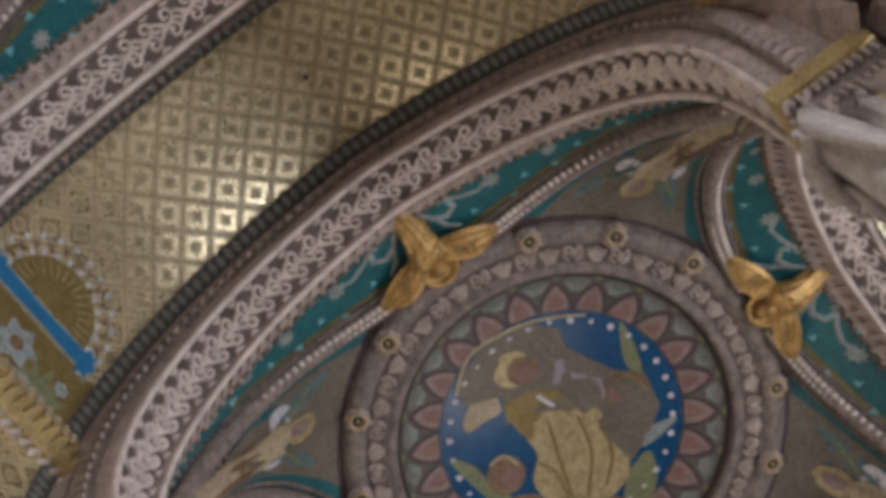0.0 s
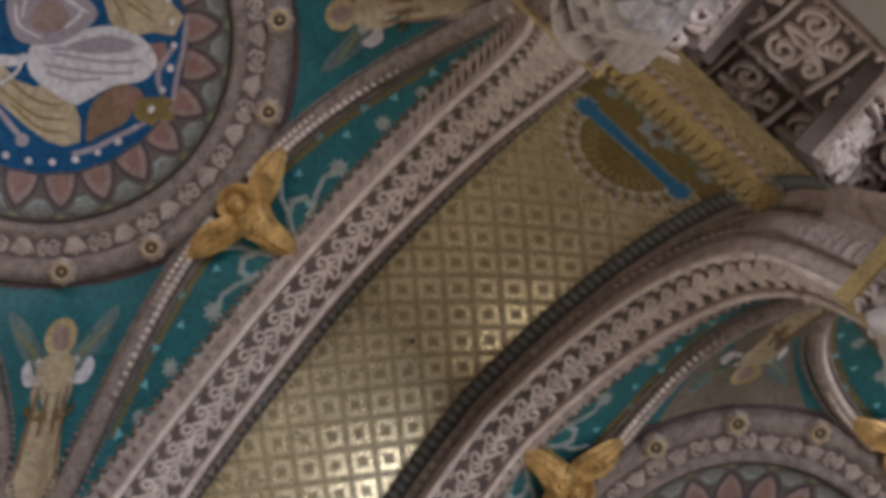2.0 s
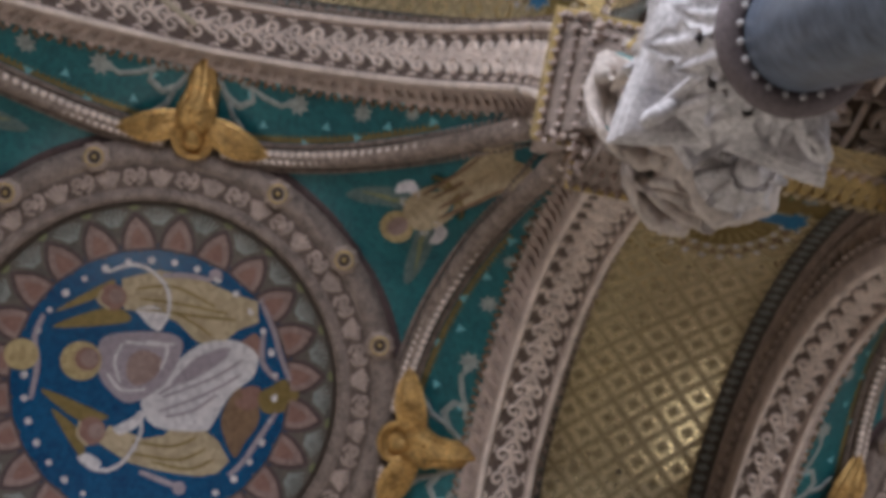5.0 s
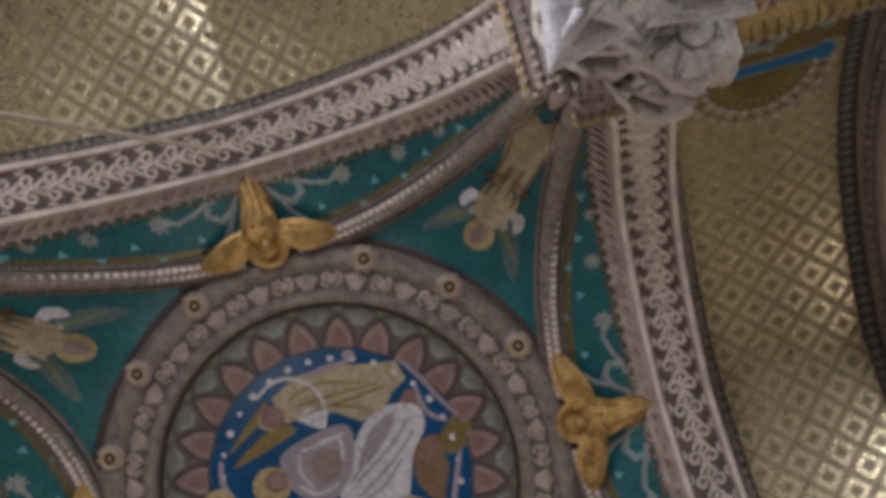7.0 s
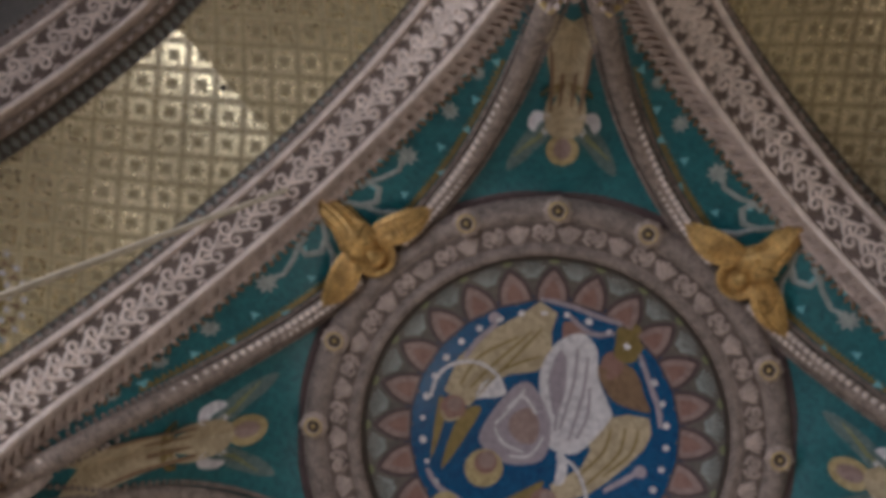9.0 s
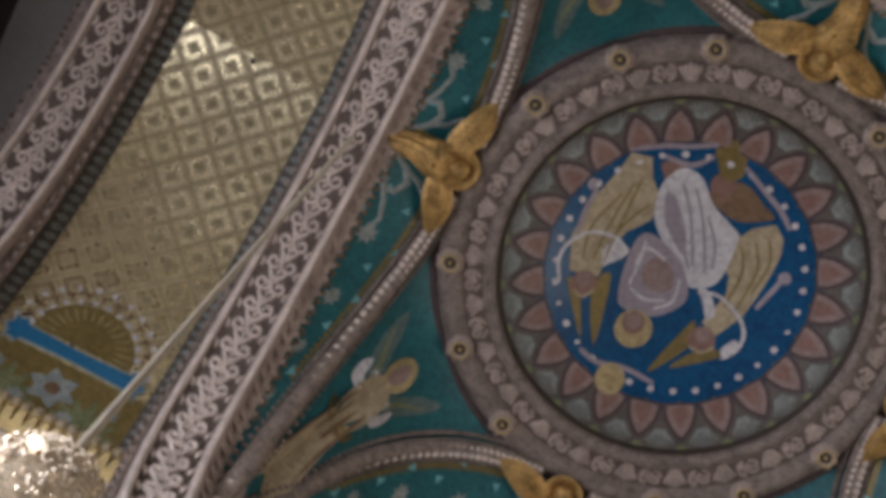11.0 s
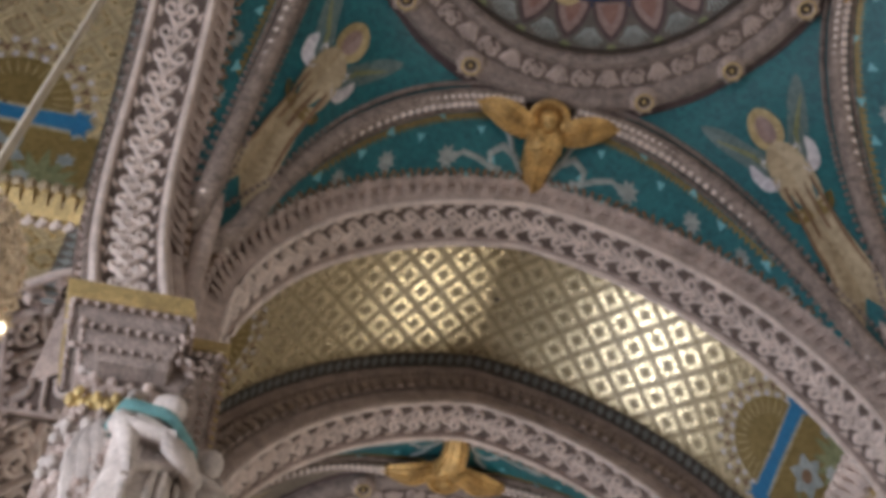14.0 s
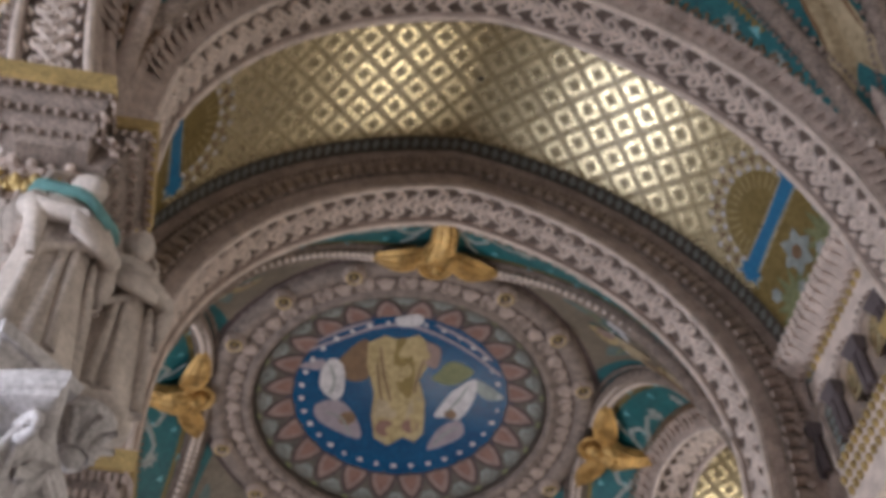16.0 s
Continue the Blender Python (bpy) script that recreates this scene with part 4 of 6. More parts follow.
def paint_middle(ob):
    P = lambda pts: [(R * x, R * y) for x, y in pts]
    disc_piece("throne", P([(-0.06, -0.36), (-0.04, -0.41), (0.00, -0.47), (0.08, -0.48), (0.17, -0.44), (0.24, -0.41), (0.15, -0.34), (0.07, -0.32)]), 0.022, BROWNM, ob, "brown cloud in the mosaic")
    disc_piece("olive_cloud", P([(-0.14, -0.56), (-0.10, -0.63), (-0.02, -0.60), (0.02, -0.53), (0.01, -0.48), (-0.05, -0.46), (-0.10, -0.51)]), 0.024, OLIVE, ob, "olive cloud in the mosaic")
    disc_piece("rose_seat", P([(-0.31, -0.40), (-0.24, -0.44), (-0.19, -0.41), (-0.22, -0.31), (-0.27, -0.35)]), 0.023, ROSE, ob, "rose patch")
    disc_piece("rose_seat", P([(-0.08, -0.42), (-0.06, -0.48), (0.01, -0.46), (0.03, -0.39), (-0.02, -0.35)]), 0.023, ROSE, ob, "rose patch")
    disc_piece("gold_robe", P([(-0.43, 0.21), (-0.50, 0.06), (-0.50, -0.10), (-0.46, -0.28), (-0.45, -0.38), (-0.36, -0.40), (-0.31, -0.32), (-0.21, -0.24), (-0.22, -0.15), (-0.29, -0.05), (-0.31, 0.04), (-0.30, 0.18)]), 0.026, CREAM, ob, "gold robed shape")
    disc_piece("gold_robe", P([(0.12, -0.14), (0.14, -0.24), (0.19, -0.33), (0.26, -0.39), (0.32, -0.35), (0.35, -0.28), (0.36, -0.18), (0.36, -0.07), (0.35, 0.04), (0.29, 0.18), (0.21, 0.15), (0.24, -0.01), (0.21, -0.09)]), 0.026, CREAM, ob, "gold robed shape")
    disc_piece("white_robe", P([(-0.26, -0.31), (-0.22, -0.42), (-0.12, -0.42), (-0.02, -0.34), (0.11, -0.29), (0.16, -0.25), (0.18, -0.04), (0.07, 0.04), (-0.04, -0.03), (-0.14, -0.10), (-0.22, -0.18)]), 0.03, WHITEM, ob, "white robed shape")
    disc_piece("lilac_mantle", P([(-0.18, 0.22), (-0.23, 0.02), (-0.21, -0.09), (-0.09, -0.08), (0.03, -0.02), (0.10, 0.09), (0.06, 0.18), (-0.01, 0.24), (-0.11, 0.26)]), 0.034, GREYL, ob, "lilac mantle shape")
    disc_piece("pink_fold", P([(-0.14, 0.06), (-0.11, -0.02), (-0.03, 0.00), (0.02, 0.07), (-0.02, 0.12), (-0.10, 0.12)]), 0.038, PINK, ob, "pink fold")
    disc_piece("lilac_fold", P([(-0.22, -0.31), (-0.16, -0.28), (-0.07, -0.19), (-0.02, -0.11), (-0.06, -0.10), (-0.15, -0.18), (-0.21, -0.25)]), 0.034, GREYL, ob, "lilac fold")
    disc_piece("sleeve", P([(-0.34, 0.06), (-0.31, 0.00), (-0.24, 0.01), (-0.24, 0.05), (-0.28, 0.10), (-0.31, 0.13)]), 0.034, WHITEM, ob, "white sleeve")
    disc_piece("sleeve", P([(0.11, 0.01), (0.18, 0.02), (0.24, 0.09), (0.22, 0.13), (0.17, 0.07)]), 0.034, WHITEM, ob, "white sleeve")
    disc_piece("sleeve", P([(0.34, 0.22), (0.37, 0.15), (0.40, 0.17), (0.38, 0.24)]), 0.034, WHITEM, ob, "white sleeve")
    disc_piece("wing", P([(-0.42, 0.25), (-0.35, 0.27), (-0.24, 0.46)]), 0.024, OLIVE, ob, "olive wing shape")
    disc_piece("wing", P([(-0.30, 0.24), (-0.25, 0.15), (-0.17, 0.46)]), 0.024, OLIVE, ob, "olive wing shape")
    disc_piece("wing", P([(0.18, 0.16), (0.15, 0.24), (0.10, 0.46), (0.21, 0.28)]), 0.024, OLIVE, ob, "olive wing shape")
    disc_piece("wing", P([(0.26, 0.26), (0.18, 0.40), (0.37, 0.23)]), 0.024, OLIVE, ob, "olive wing shape")
    disc_piece("halo", P(oval(-0.046, 0.318, 0.086, 0.086)), 0.036, YELLOW, ob, "gold halo")
    disc_piece("hair", P(oval(-0.059, 0.294, 0.052, 0.052)), 0.04, ROSE, ob, "brown oval")
    disc_piece("face", P(oval(-0.063, 0.285, 0.038, 0.038)), 0.044, PINK, ob, "plain oval")
    disc_piece("hair", P(oval(-0.345, 0.234, 0.059, 0.059)), 0.038, ROSE, ob, "brown oval")
    disc_piece("face", P(oval(-0.351, 0.219, 0.033, 0.033)), 0.042, PINK, ob, "plain oval")
    disc_piece("hair", P(oval(0.246, 0.219, 0.061, 0.061)), 0.038, ROSE, ob, "brown oval")
    disc_piece("face", P(oval(0.242, 0.198, 0.034, 0.034)), 0.042, PINK, ob, "plain oval")
    disc_piece("orb", P(oval(-0.036, 0.558, 0.069, 0.069)), 0.05, YELLOW, ob, "gold orb")
    disc_piece("star", P(oval(-0.526, -0.181, 0.028, 0.028)), 0.03, GREYL, ob, "lilac disc")
    disc_piece("star", P(oval(0.416, -0.201, 0.028, 0.028)), 0.03, GREYL, ob, "lilac disc")
    for pts in ([(-0.45, 0.27), (-0.50, 0.18), (-0.49, 0.09), (-0.42, 0.01), (-0.32, -0.01), (-0.26, 0.01)], [(0.13, 0.04), (0.21, 0.01), (0.32, 0.04), (0.39, 0.10), (0.40, 0.18), (0.36, 0.25)],):
        fold_line(ob, P(pts), 0.065, WHITEM, 0.046)
    for pts in ([(-0.37, 0.28), (-0.32, 0.29), (-0.29, 0.24)], [(0.21, 0.27), (0.27, 0.27), (0.31, 0.22)],):
        fold_line(ob, P(pts), 0.05, CREAM, 0.046)
    for pts in ([(-0.46, -0.39), (-0.34, -0.47), (-0.24, -0.52), (-0.14, -0.58)], [(0.01, -0.55), (0.13, -0.50), (0.25, -0.45), (0.32, -0.40)], [(-0.32, -0.43), (-0.19, -0.45), (-0.13, -0.53)], [(-0.22, 0.50), (-0.12, 0.52), (0.00, 0.49), (0.15, 0.49)], [(-0.48, 0.04), (-0.50, -0.06), (-0.50, -0.17)], [(0.38, -0.02), (0.40, -0.12), (0.41, -0.19)],):
        fold_line(ob, P(pts), 0.09, GREYL, 0.032)
    for pts in ([(-0.18, -0.36), (-0.07, -0.24), (0.05, -0.05)], [(-0.12, -0.37), (-0.00, -0.23), (0.11, -0.05)], [(-0.19, -0.28), (-0.07, -0.15), (0.04, -0.03)], [(-0.01, -0.28), (0.08, -0.19), (0.13, -0.08)], [(-0.20, -0.25), (-0.14, -0.16), (-0.02, -0.08)],):
        fold_line(ob, P(pts), 0.05, GREYL, 0.044)
    for pts in ([(-0.18, 0.06), (-0.17, -0.03), (-0.07, -0.02)], [(-0.15, 0.16), (-0.07, 0.18), (0.02, 0.14)], [(0.03, 0.03), (0.05, 0.13), (-0.01, 0.20)], [(-0.19, -0.06), (-0.17, 0.04), (-0.16, 0.15)],):
        fold_line(ob, P(pts), 0.05, WHITEM, 0.046)
    for pts in ([(-0.40, 0.14), (-0.44, -0.01), (-0.39, -0.20)], [(-0.36, 0.12), (-0.37, -0.03), (-0.37, -0.26)], [(-0.32, 0.07), (-0.33, -0.10), (-0.35, -0.30)], [(0.19, -0.23), (0.25, -0.13), (0.26, 0.04)], [(0.23, -0.28), (0.30, -0.17), (0.31, 0.03)], [(0.27, -0.32), (0.33, -0.22), (0.33, -0.06)], [(-0.26, -0.21), (-0.30, -0.12), (-0.33, -0.03)],):
        fold_line(ob, P(pts), 0.045, OLIVE, 0.044)


def paint_south(ob):
    P = lambda pts: [(R * x, R * y) for x, y in pts]
    disc_piece("brown_cloud", P([(0.27, 0.51), (0.06, 0.59), (-0.13, 0.57), (-0.26, 0.43), (-0.24, 0.31), (-0.35, 0.08), (-0.47, -0.03), (-0.44, -0.21), (-0.31, -0.32), (-0.17, -0.38), (-0.22, -0.06), (0.12, 0.14), (0.21, 0.15), (0.15, 0.29), (0.21, 0.40), (0.32, 0.38)]), 0.02, DULLM, ob, "brown-grey cloud")
    disc_piece("grey_cloud", P([(-0.17, 0.28), (-0.26, 0.18), (-0.33, 0.07), (-0.24, -0.03), (-0.13, 0.02), (-0.09, 0.18)]), 0.024, GREYL, ob, "grey cloud")
    disc_piece("gold_robe", P([(0.16, 0.06), (-0.00, 0.12), (-0.12, 0.01), (-0.19, -0.08), (-0.19, -0.28), (-0.13, -0.42), (0.01, -0.47), (0.18, -0.44), (0.27, -0.30), (0.27, -0.17), (0.18, -0.08)]), 0.03, YELLOW, ob, "gold robed shape")
    disc_piece("olive_mantle", P([(0.17, 0.23), (0.01, 0.21), (-0.11, 0.10), (-0.09, 0.01), (0.07, -0.00), (0.17, 0.02)]), 0.034, OLIVE, ob, "olive mantle")
    disc_piece("cream_cloud", P([(0.36, 0.31), (0.25, 0.38), (0.17, 0.34), (0.19, 0.23), (0.29, 0.24), (0.37, 0.25)]), 0.03, CREAM, ob, "cream hand shape")
    disc_piece("pale_wing", P([(-0.21, -0.29), (-0.33, -0.28), (-0.47, -0.30), (-0.39, -0.34), (-0.26, -0.35)]), 0.026, GREYG, ob, "pale wing shape")
    disc_piece("olive_wing", P([(0.52, 0.21), (0.45, 0.09), (0.43, -0.07), (0.38, -0.24), (0.46, -0.20), (0.51, 0.01)]), 0.026, LEAFM, ob, "olive wing shape")
    disc_piece("olive_wing", P([(-0.13, -0.42), (-0.27, -0.38), (-0.22, -0.52), (-0.09, -0.61), (0.03, -0.61), (-0.03, -0.51)]), 0.026, LEAFM, ob, "olive wing shape")
    disc_piece("olive_wing", P([(-0.51, 0.28), (-0.51, 0.15), (-0.46, -0.02), (-0.42, 0.07)]), 0.026, LEAFM, ob, "olive wing shape")
    disc_piece("brown_robe", P([(0.44, -0.16), (0.30, -0.23), (0.30, -0.32), (0.48, -0.30)]), 0.028, BROWNM, ob, "brown robed shape")
    disc_piece("brown_robe", P([(0.06, -0.45), (-0.03, -0.51), (0.02, -0.59), (0.14, -0.54)]), 0.028, BROWNM, ob, "brown robed shape")
    disc_piece("halo", P(oval(0.028, 0.377, 0.097, 0.097)), 0.036, YELLOW, ob, "gold halo")
    disc_piece("head", P(oval(-0.008, 0.340, 0.079, 0.079)), 0.04, BROWNM, ob, "brown oval")
    disc_piece("face", P(oval(-0.009, 0.314, 0.046, 0.046)), 0.044, ROSE, ob, "plain oval")
    disc_piece("head", P(oval(-0.352, -0.062, 0.107, 0.107)), 0.036, BROWNM, ob, "brown oval")
    disc_piece("face", P(oval(-0.320, -0.056, 0.058, 0.058)), 0.04, ROSE, ob, "plain oval")
    disc_piece("head", P(oval(0.358, -0.056, 0.098, 0.098)), 0.036, BROWNM, ob, "brown oval")
    disc_piece("face", P(oval(0.344, -0.084, 0.052, 0.052)), 0.04, ROSE, ob, "plain oval")
    for pts in ([(0.31, 0.45), (0.15, 0.58), (-0.07, 0.57), (-0.24, 0.51), (-0.40, 0.41)], [(0.39, 0.04), (0.31, 0.03), (0.28, -0.06)], [(0.60, -0.26), (0.43, -0.31), (0.26, -0.33)],):
        fold_line(ob, P(pts), 0.07, CREAM, 0.042)
    for pts in ([(0.04, 0.04), (0.11, -0.18), (0.17, -0.38)], [(-0.09, -0.03), (-0.04, -0.23), (0.10, -0.40)], [(-0.16, -0.11), (-0.12, -0.29), (-0.00, -0.41)], [(0.20, -0.11), (0.16, -0.20), (0.18, -0.36)],):
        fold_line(ob, P(pts), 0.06, OLIVE, 0.044)
    for pts in ([(-0.32, 0.02), (-0.40, -0.00), (-0.43, -0.11)], [(0.45, -0.02), (0.42, -0.11), (0.34, -0.15)],):
        fold_line(ob, P(pts), 0.05, OLIVE, 0.044)
    for pts in ([(0.01, 0.18), (-0.01, 0.12), (-0.03, 0.07)],):
        fold_line(ob, P(pts), 0.08, WHITEM, 0.046)


def paint_north(ob):
    P = lambda pts: [(R * x, R * y) for x, y in pts]
    disc_piece("brown_cloud", P([(-0.37, -0.18), (-0.24, -0.36), (-0.18, -0.08), (-0.27, -0.02), (-0.35, -0.08)]), 0.022, BROWNM, ob, "brown cloud")
    disc_piece("olive_cloud", P([(0.16, -0.10), (0.18, -0.16), (0.24, -0.27), (0.37, -0.23), (0.28, -0.09)]), 0.022, LEAFM, ob, "olive cloud")
    disc_piece("gold_robe", P([(-0.23, -0.33), (-0.15, -0.40), (-0.06, -0.38), (0.03, -0.44), (0.12, -0.35), (0.12, -0.21), (0.09, -0.08), (0.15, 0.07), (0.18, 0.29), (0.14, 0.36), (0.07, 0.34), (-0.01, 0.41), (-0.09, 0.37), (-0.13, 0.22), (-0.14, 0.05), (-0.21, -0.15)]), 0.03, YELLOW, ob, "gold robed shape")
    disc_piece("olive_fold", P([(-0.09, -0.31), (-0.04, -0.40), (0.04, -0.21), (0.07, -0.00), (0.04, 0.09), (-0.02, -0.02)]), 0.036, OLIVE, ob, "olive fold")
    disc_piece("cream_fold", P([(-0.13, 0.11), (-0.02, 0.13), (0.03, 0.28), (-0.01, 0.39), (-0.08, 0.35)]), 0.036, CREAM, ob, "cream fold")
    disc_piece("cream_fold", P([(0.07, 0.08), (0.13, 0.06), (0.17, 0.26), (0.13, 0.34), (0.07, 0.28)]), 0.036, CREAM, ob, "cream fold")
    disc_piece("pink_fold", P([(0.06, -0.38), (0.16, -0.36), (0.17, -0.20), (0.10, -0.22)]), 0.036, PINK, ob, "pink fold")
    disc_piece("white_robe", P([(-0.45, -0.11), (-0.40, -0.20), (-0.33, -0.12), (-0.31, 0.06), (-0.35, 0.12), (-0.44, 0.03)]), 0.03, WHITEM, ob, "white robed shape")
    disc_piece("lilac_robe", P([(-0.45, 0.15), (-0.33, 0.12), (-0.22, 0.23), (-0.17, 0.38), (-0.32, 0.33), (-0.43, 0.25)]), 0.03, GREYL, ob, "lilac robed shape")
    disc_piece("white_robe", P([(0.22, 0.16), (0.24, 0.08), (0.29, -0.05), (0.39, -0.18), (0.41, -0.02), (0.36, 0.14), (0.29, 0.15)]), 0.03, WHITEM, ob, "white robed shape")
    disc_piece("lilac_robe", P([(0.22, 0.39), (0.26, 0.24), (0.36, 0.15), (0.40, 0.24), (0.31, 0.34)]), 0.03, GREYL, ob, "lilac robed shape")
    disc_piece("wing", P([(-0.59, -0.15), (-0.45, -0.19), (-0.45, -0.11), (-0.56, -0.13)]), 0.026, GREYL, ob, "pale wing shape")
    disc_piece("wing", P([(0.39, -0.18), (0.56, -0.11), (0.49, -0.05), (0.42, -0.08)]), 0.026, GREYG, ob, "pale wing shape")
    disc_piece("dove", P([(-0.12, -0.56), (-0.06, -0.60), (0.01, -0.62), (0.03, -0.54), (-0.04, -0.50), (-0.09, -0.50)]), 0.04, WHITEM, ob, "white bird shape")
    disc_piece("face", P(oval(-0.042, 0.292, 0.054, 0.054)), 0.042, ROSE, ob, "brown oval")
    disc_piece("face", P(oval(0.097, 0.258, 0.047, 0.047)), 0.042, ROSE, ob, "brown oval")
    disc_piece("face", P(oval(-0.262, 0.246, 0.047, 0.047)), 0.036, BROWNM, ob, "brown oval")
    disc_piece("face", P(oval(0.304, 0.120, 0.035, 0.035)), 0.036, BROWNM, ob, "brown oval")
    for pts in ([(-0.54, -0.27), (-0.36, -0.37), (-0.22, -0.46), (-0.06, -0.51), (0.11, -0.47), (0.31, -0.38), (0.51, -0.26)], [(-0.50, -0.34), (-0.37, -0.44), (-0.23, -0.52)], [(0.10, -0.55), (0.28, -0.47), (0.44, -0.36)],):
        fold_line(ob, P(pts), 0.1, GREYL, 0.03)
    for pts in ([(-0.16, -0.31), (-0.11, -0.10), (-0.04, 0.10)], [(0.09, -0.25), (0.08, -0.09), (0.08, 0.02)], [(-0.16, -0.19), (-0.12, -0.01), (-0.09, 0.10)],):
        fold_line(ob, P(pts), 0.06, BROWNM, 0.044)
    for pts in ([(-0.41, -0.15), (-0.37, -0.03), (-0.38, 0.07)], [(-0.39, 0.20), (-0.29, 0.25), (-0.23, 0.36)], [(0.36, -0.12), (0.33, -0.00), (0.28, 0.11)], [(0.25, 0.35), (0.30, 0.26), (0.36, 0.20)],):
        fold_line(ob, P(pts), 0.05, GREYG, 0.044)


plain = build_medallion()
south, north = copy_thing(plain, pose(0, -S, 0)), copy_thing(plain, pose(0, S, 0))
paint_middle(plain)
paint_south(south)
paint_north(north)
tagged(plain, "round blue mosaic medallion with white and gold robed shapes")
tagged(south, "round blue mosaic medallion with a brown and gold group")
tagged(north, "round blue mosaic medallion with an upright gold shape")


# ---------------------------------------------------------------- gilded winged figures on the rings
def build_gilded():
    """Outward is +y; the head is towards the ring."""
    g = Build()
    # long robe in folds from the shoulders to the pointed hem
    prof = [(5.02, -0.46, 0.16), (5.14, -0.52, 0.25), (5.3, -0.57, 0.27), (5.5, -0.57, 0.21), (5.75, -0.54, 0.2), (6.0, -0.52, 0.18), (6.22, -0.52, 0.14), (6.42, -0.55, 0.1), (6.58, -0.6, 0.04), (6.64, -0.62, 0.005)]
    rows = []
    for k, (y, z, r) in enumerate(prof):
        row = []
        for q in range(28):
            t = 2 * math.pi * q / 28
            f = 1 + (0.16 * math.sin(7 * t + 0.25 * k) if k > 2 else 0.05 * math.sin(5 * t))
            row.append((r * 1.2 * f * math.cos(t) + 0.04 * math.sin(1.3 * k), y + 0.05 * math.sin(3 * t), ZR + z + r * 1.1 * f * math.sin(t)))
        rows.append(row)
    g.grid(rows, False, True)
    # head, hair, dished halo
    g.ball((0, 4.93, ZR - 0.52), (0.14, 0.17, 0.16), 10, 8)
    g.ball((0, 4.86, ZR - 0.46), (0.18, 0.17, 0.16), 10, 7)
    halo = lambda r, d: [(r * math.cos(t), 4.88 + r * 0.95 * math.sin(t), ZR - 0.38 - d - 0.05 * math.sin(t)) for t in np.linspace(0, 2 * math.pi, 25)[:-1]]
    g.tube(halo(0.33, 0.06), 0.045, 6, True)
    g.grid([halo(0.02, -0.02), halo(0.2, 0.0), halo(0.33, 0.05)], False, True)
    for s in (1, -1):
        # arms folded on the chest, hanging sleeve
        g.tube([(s * 0.24, 5.16, ZR - 0.56), (s * 0.27, 5.38, ZR - 0.68), (s * 0.05, 5.3, ZR - 0.84)], lambda t: 0.085 - 0.035 * t, 7)
        g.tube([(s * 0.26, 5.36, ZR - 0.66), (s * 0.2, 5.6, ZR - 0.7), (s * 0.14, 5.85, ZR - 0.66)], lambda t: 0.07 - 0.05 * t, 6)
        # broad leaf-shaped wing: a hollowed blade with feather ridges
        span = []
        for t in np.linspace(0, 1, 12):
            w = 0.3 * math.sin(math.pi * (0.1 + 0.9 * t)) ** 0.75 * (1 - 0.25 * t)
            cx, cyy, cz = s * (0.16 + 1.14 * t), 5.17 - 0.34 * t - 0.06 * math.sin(3.1 * t), ZR - 0.44 + 0.16 * t - 0.12 * math.sin(3.1 * t)
            span.append((cx, cyy, cz, w))
        under = [[(cx + s * 0.05 * v, cyy + w * v, cz - 0.09 * (1 - v * v) + 0.016 * math.cos(9.4 * v)) for v in np.linspace(-1, 1, 13)] for cx, cyy, cz, w in span]
        g.grid(under)
        g.grid([[(x, y, z + 0.05) for x, y, z in reversed(r)] for r in under])
        for v0 in (-0.62, 0.0, 0.62):
            g.tube([(cx, cyy + w * v0, cz - 0.09 * (1 - v0 * v0) - 0.015) for cx, cyy, cz, w in span[1:-1]], lambda t: 0.03 - 0.02 * t, 5)
        for k in range(5):
            a = 0.05 + 0.12 * k
            cx, cyy, cz, w = span[int(a * 11)]
            g.tube([(cx, cyy - w * 0.7, cz - 0.1), (cx + s * 0.07, cyy, cz - 0.14), (cx, cyy + w * 0.7, cz - 0.1)], 0.022, 5)
    c = Vector((0, 5.15, ZR - 0.4))
    g.v = [tuple(c + (Vector(p) - c) * 1.12) for p in g.v]
    return thing("gilded_figure", g, GOLD, "gilded winged figure clasping the stone ring", "gilded statue", "gilded figures", "", True)


gilded = build_gilded()
for cy in (0.0, S, -S):
    for key, m in SIDE.items():
        if not (cy == 0.0 and key == "n"):
            copy_thing(gilded, pose(0, cy, 0) @ m)


# ---------------------------------------------------------------- piers, walls, floor
PX = A + G - 0.02


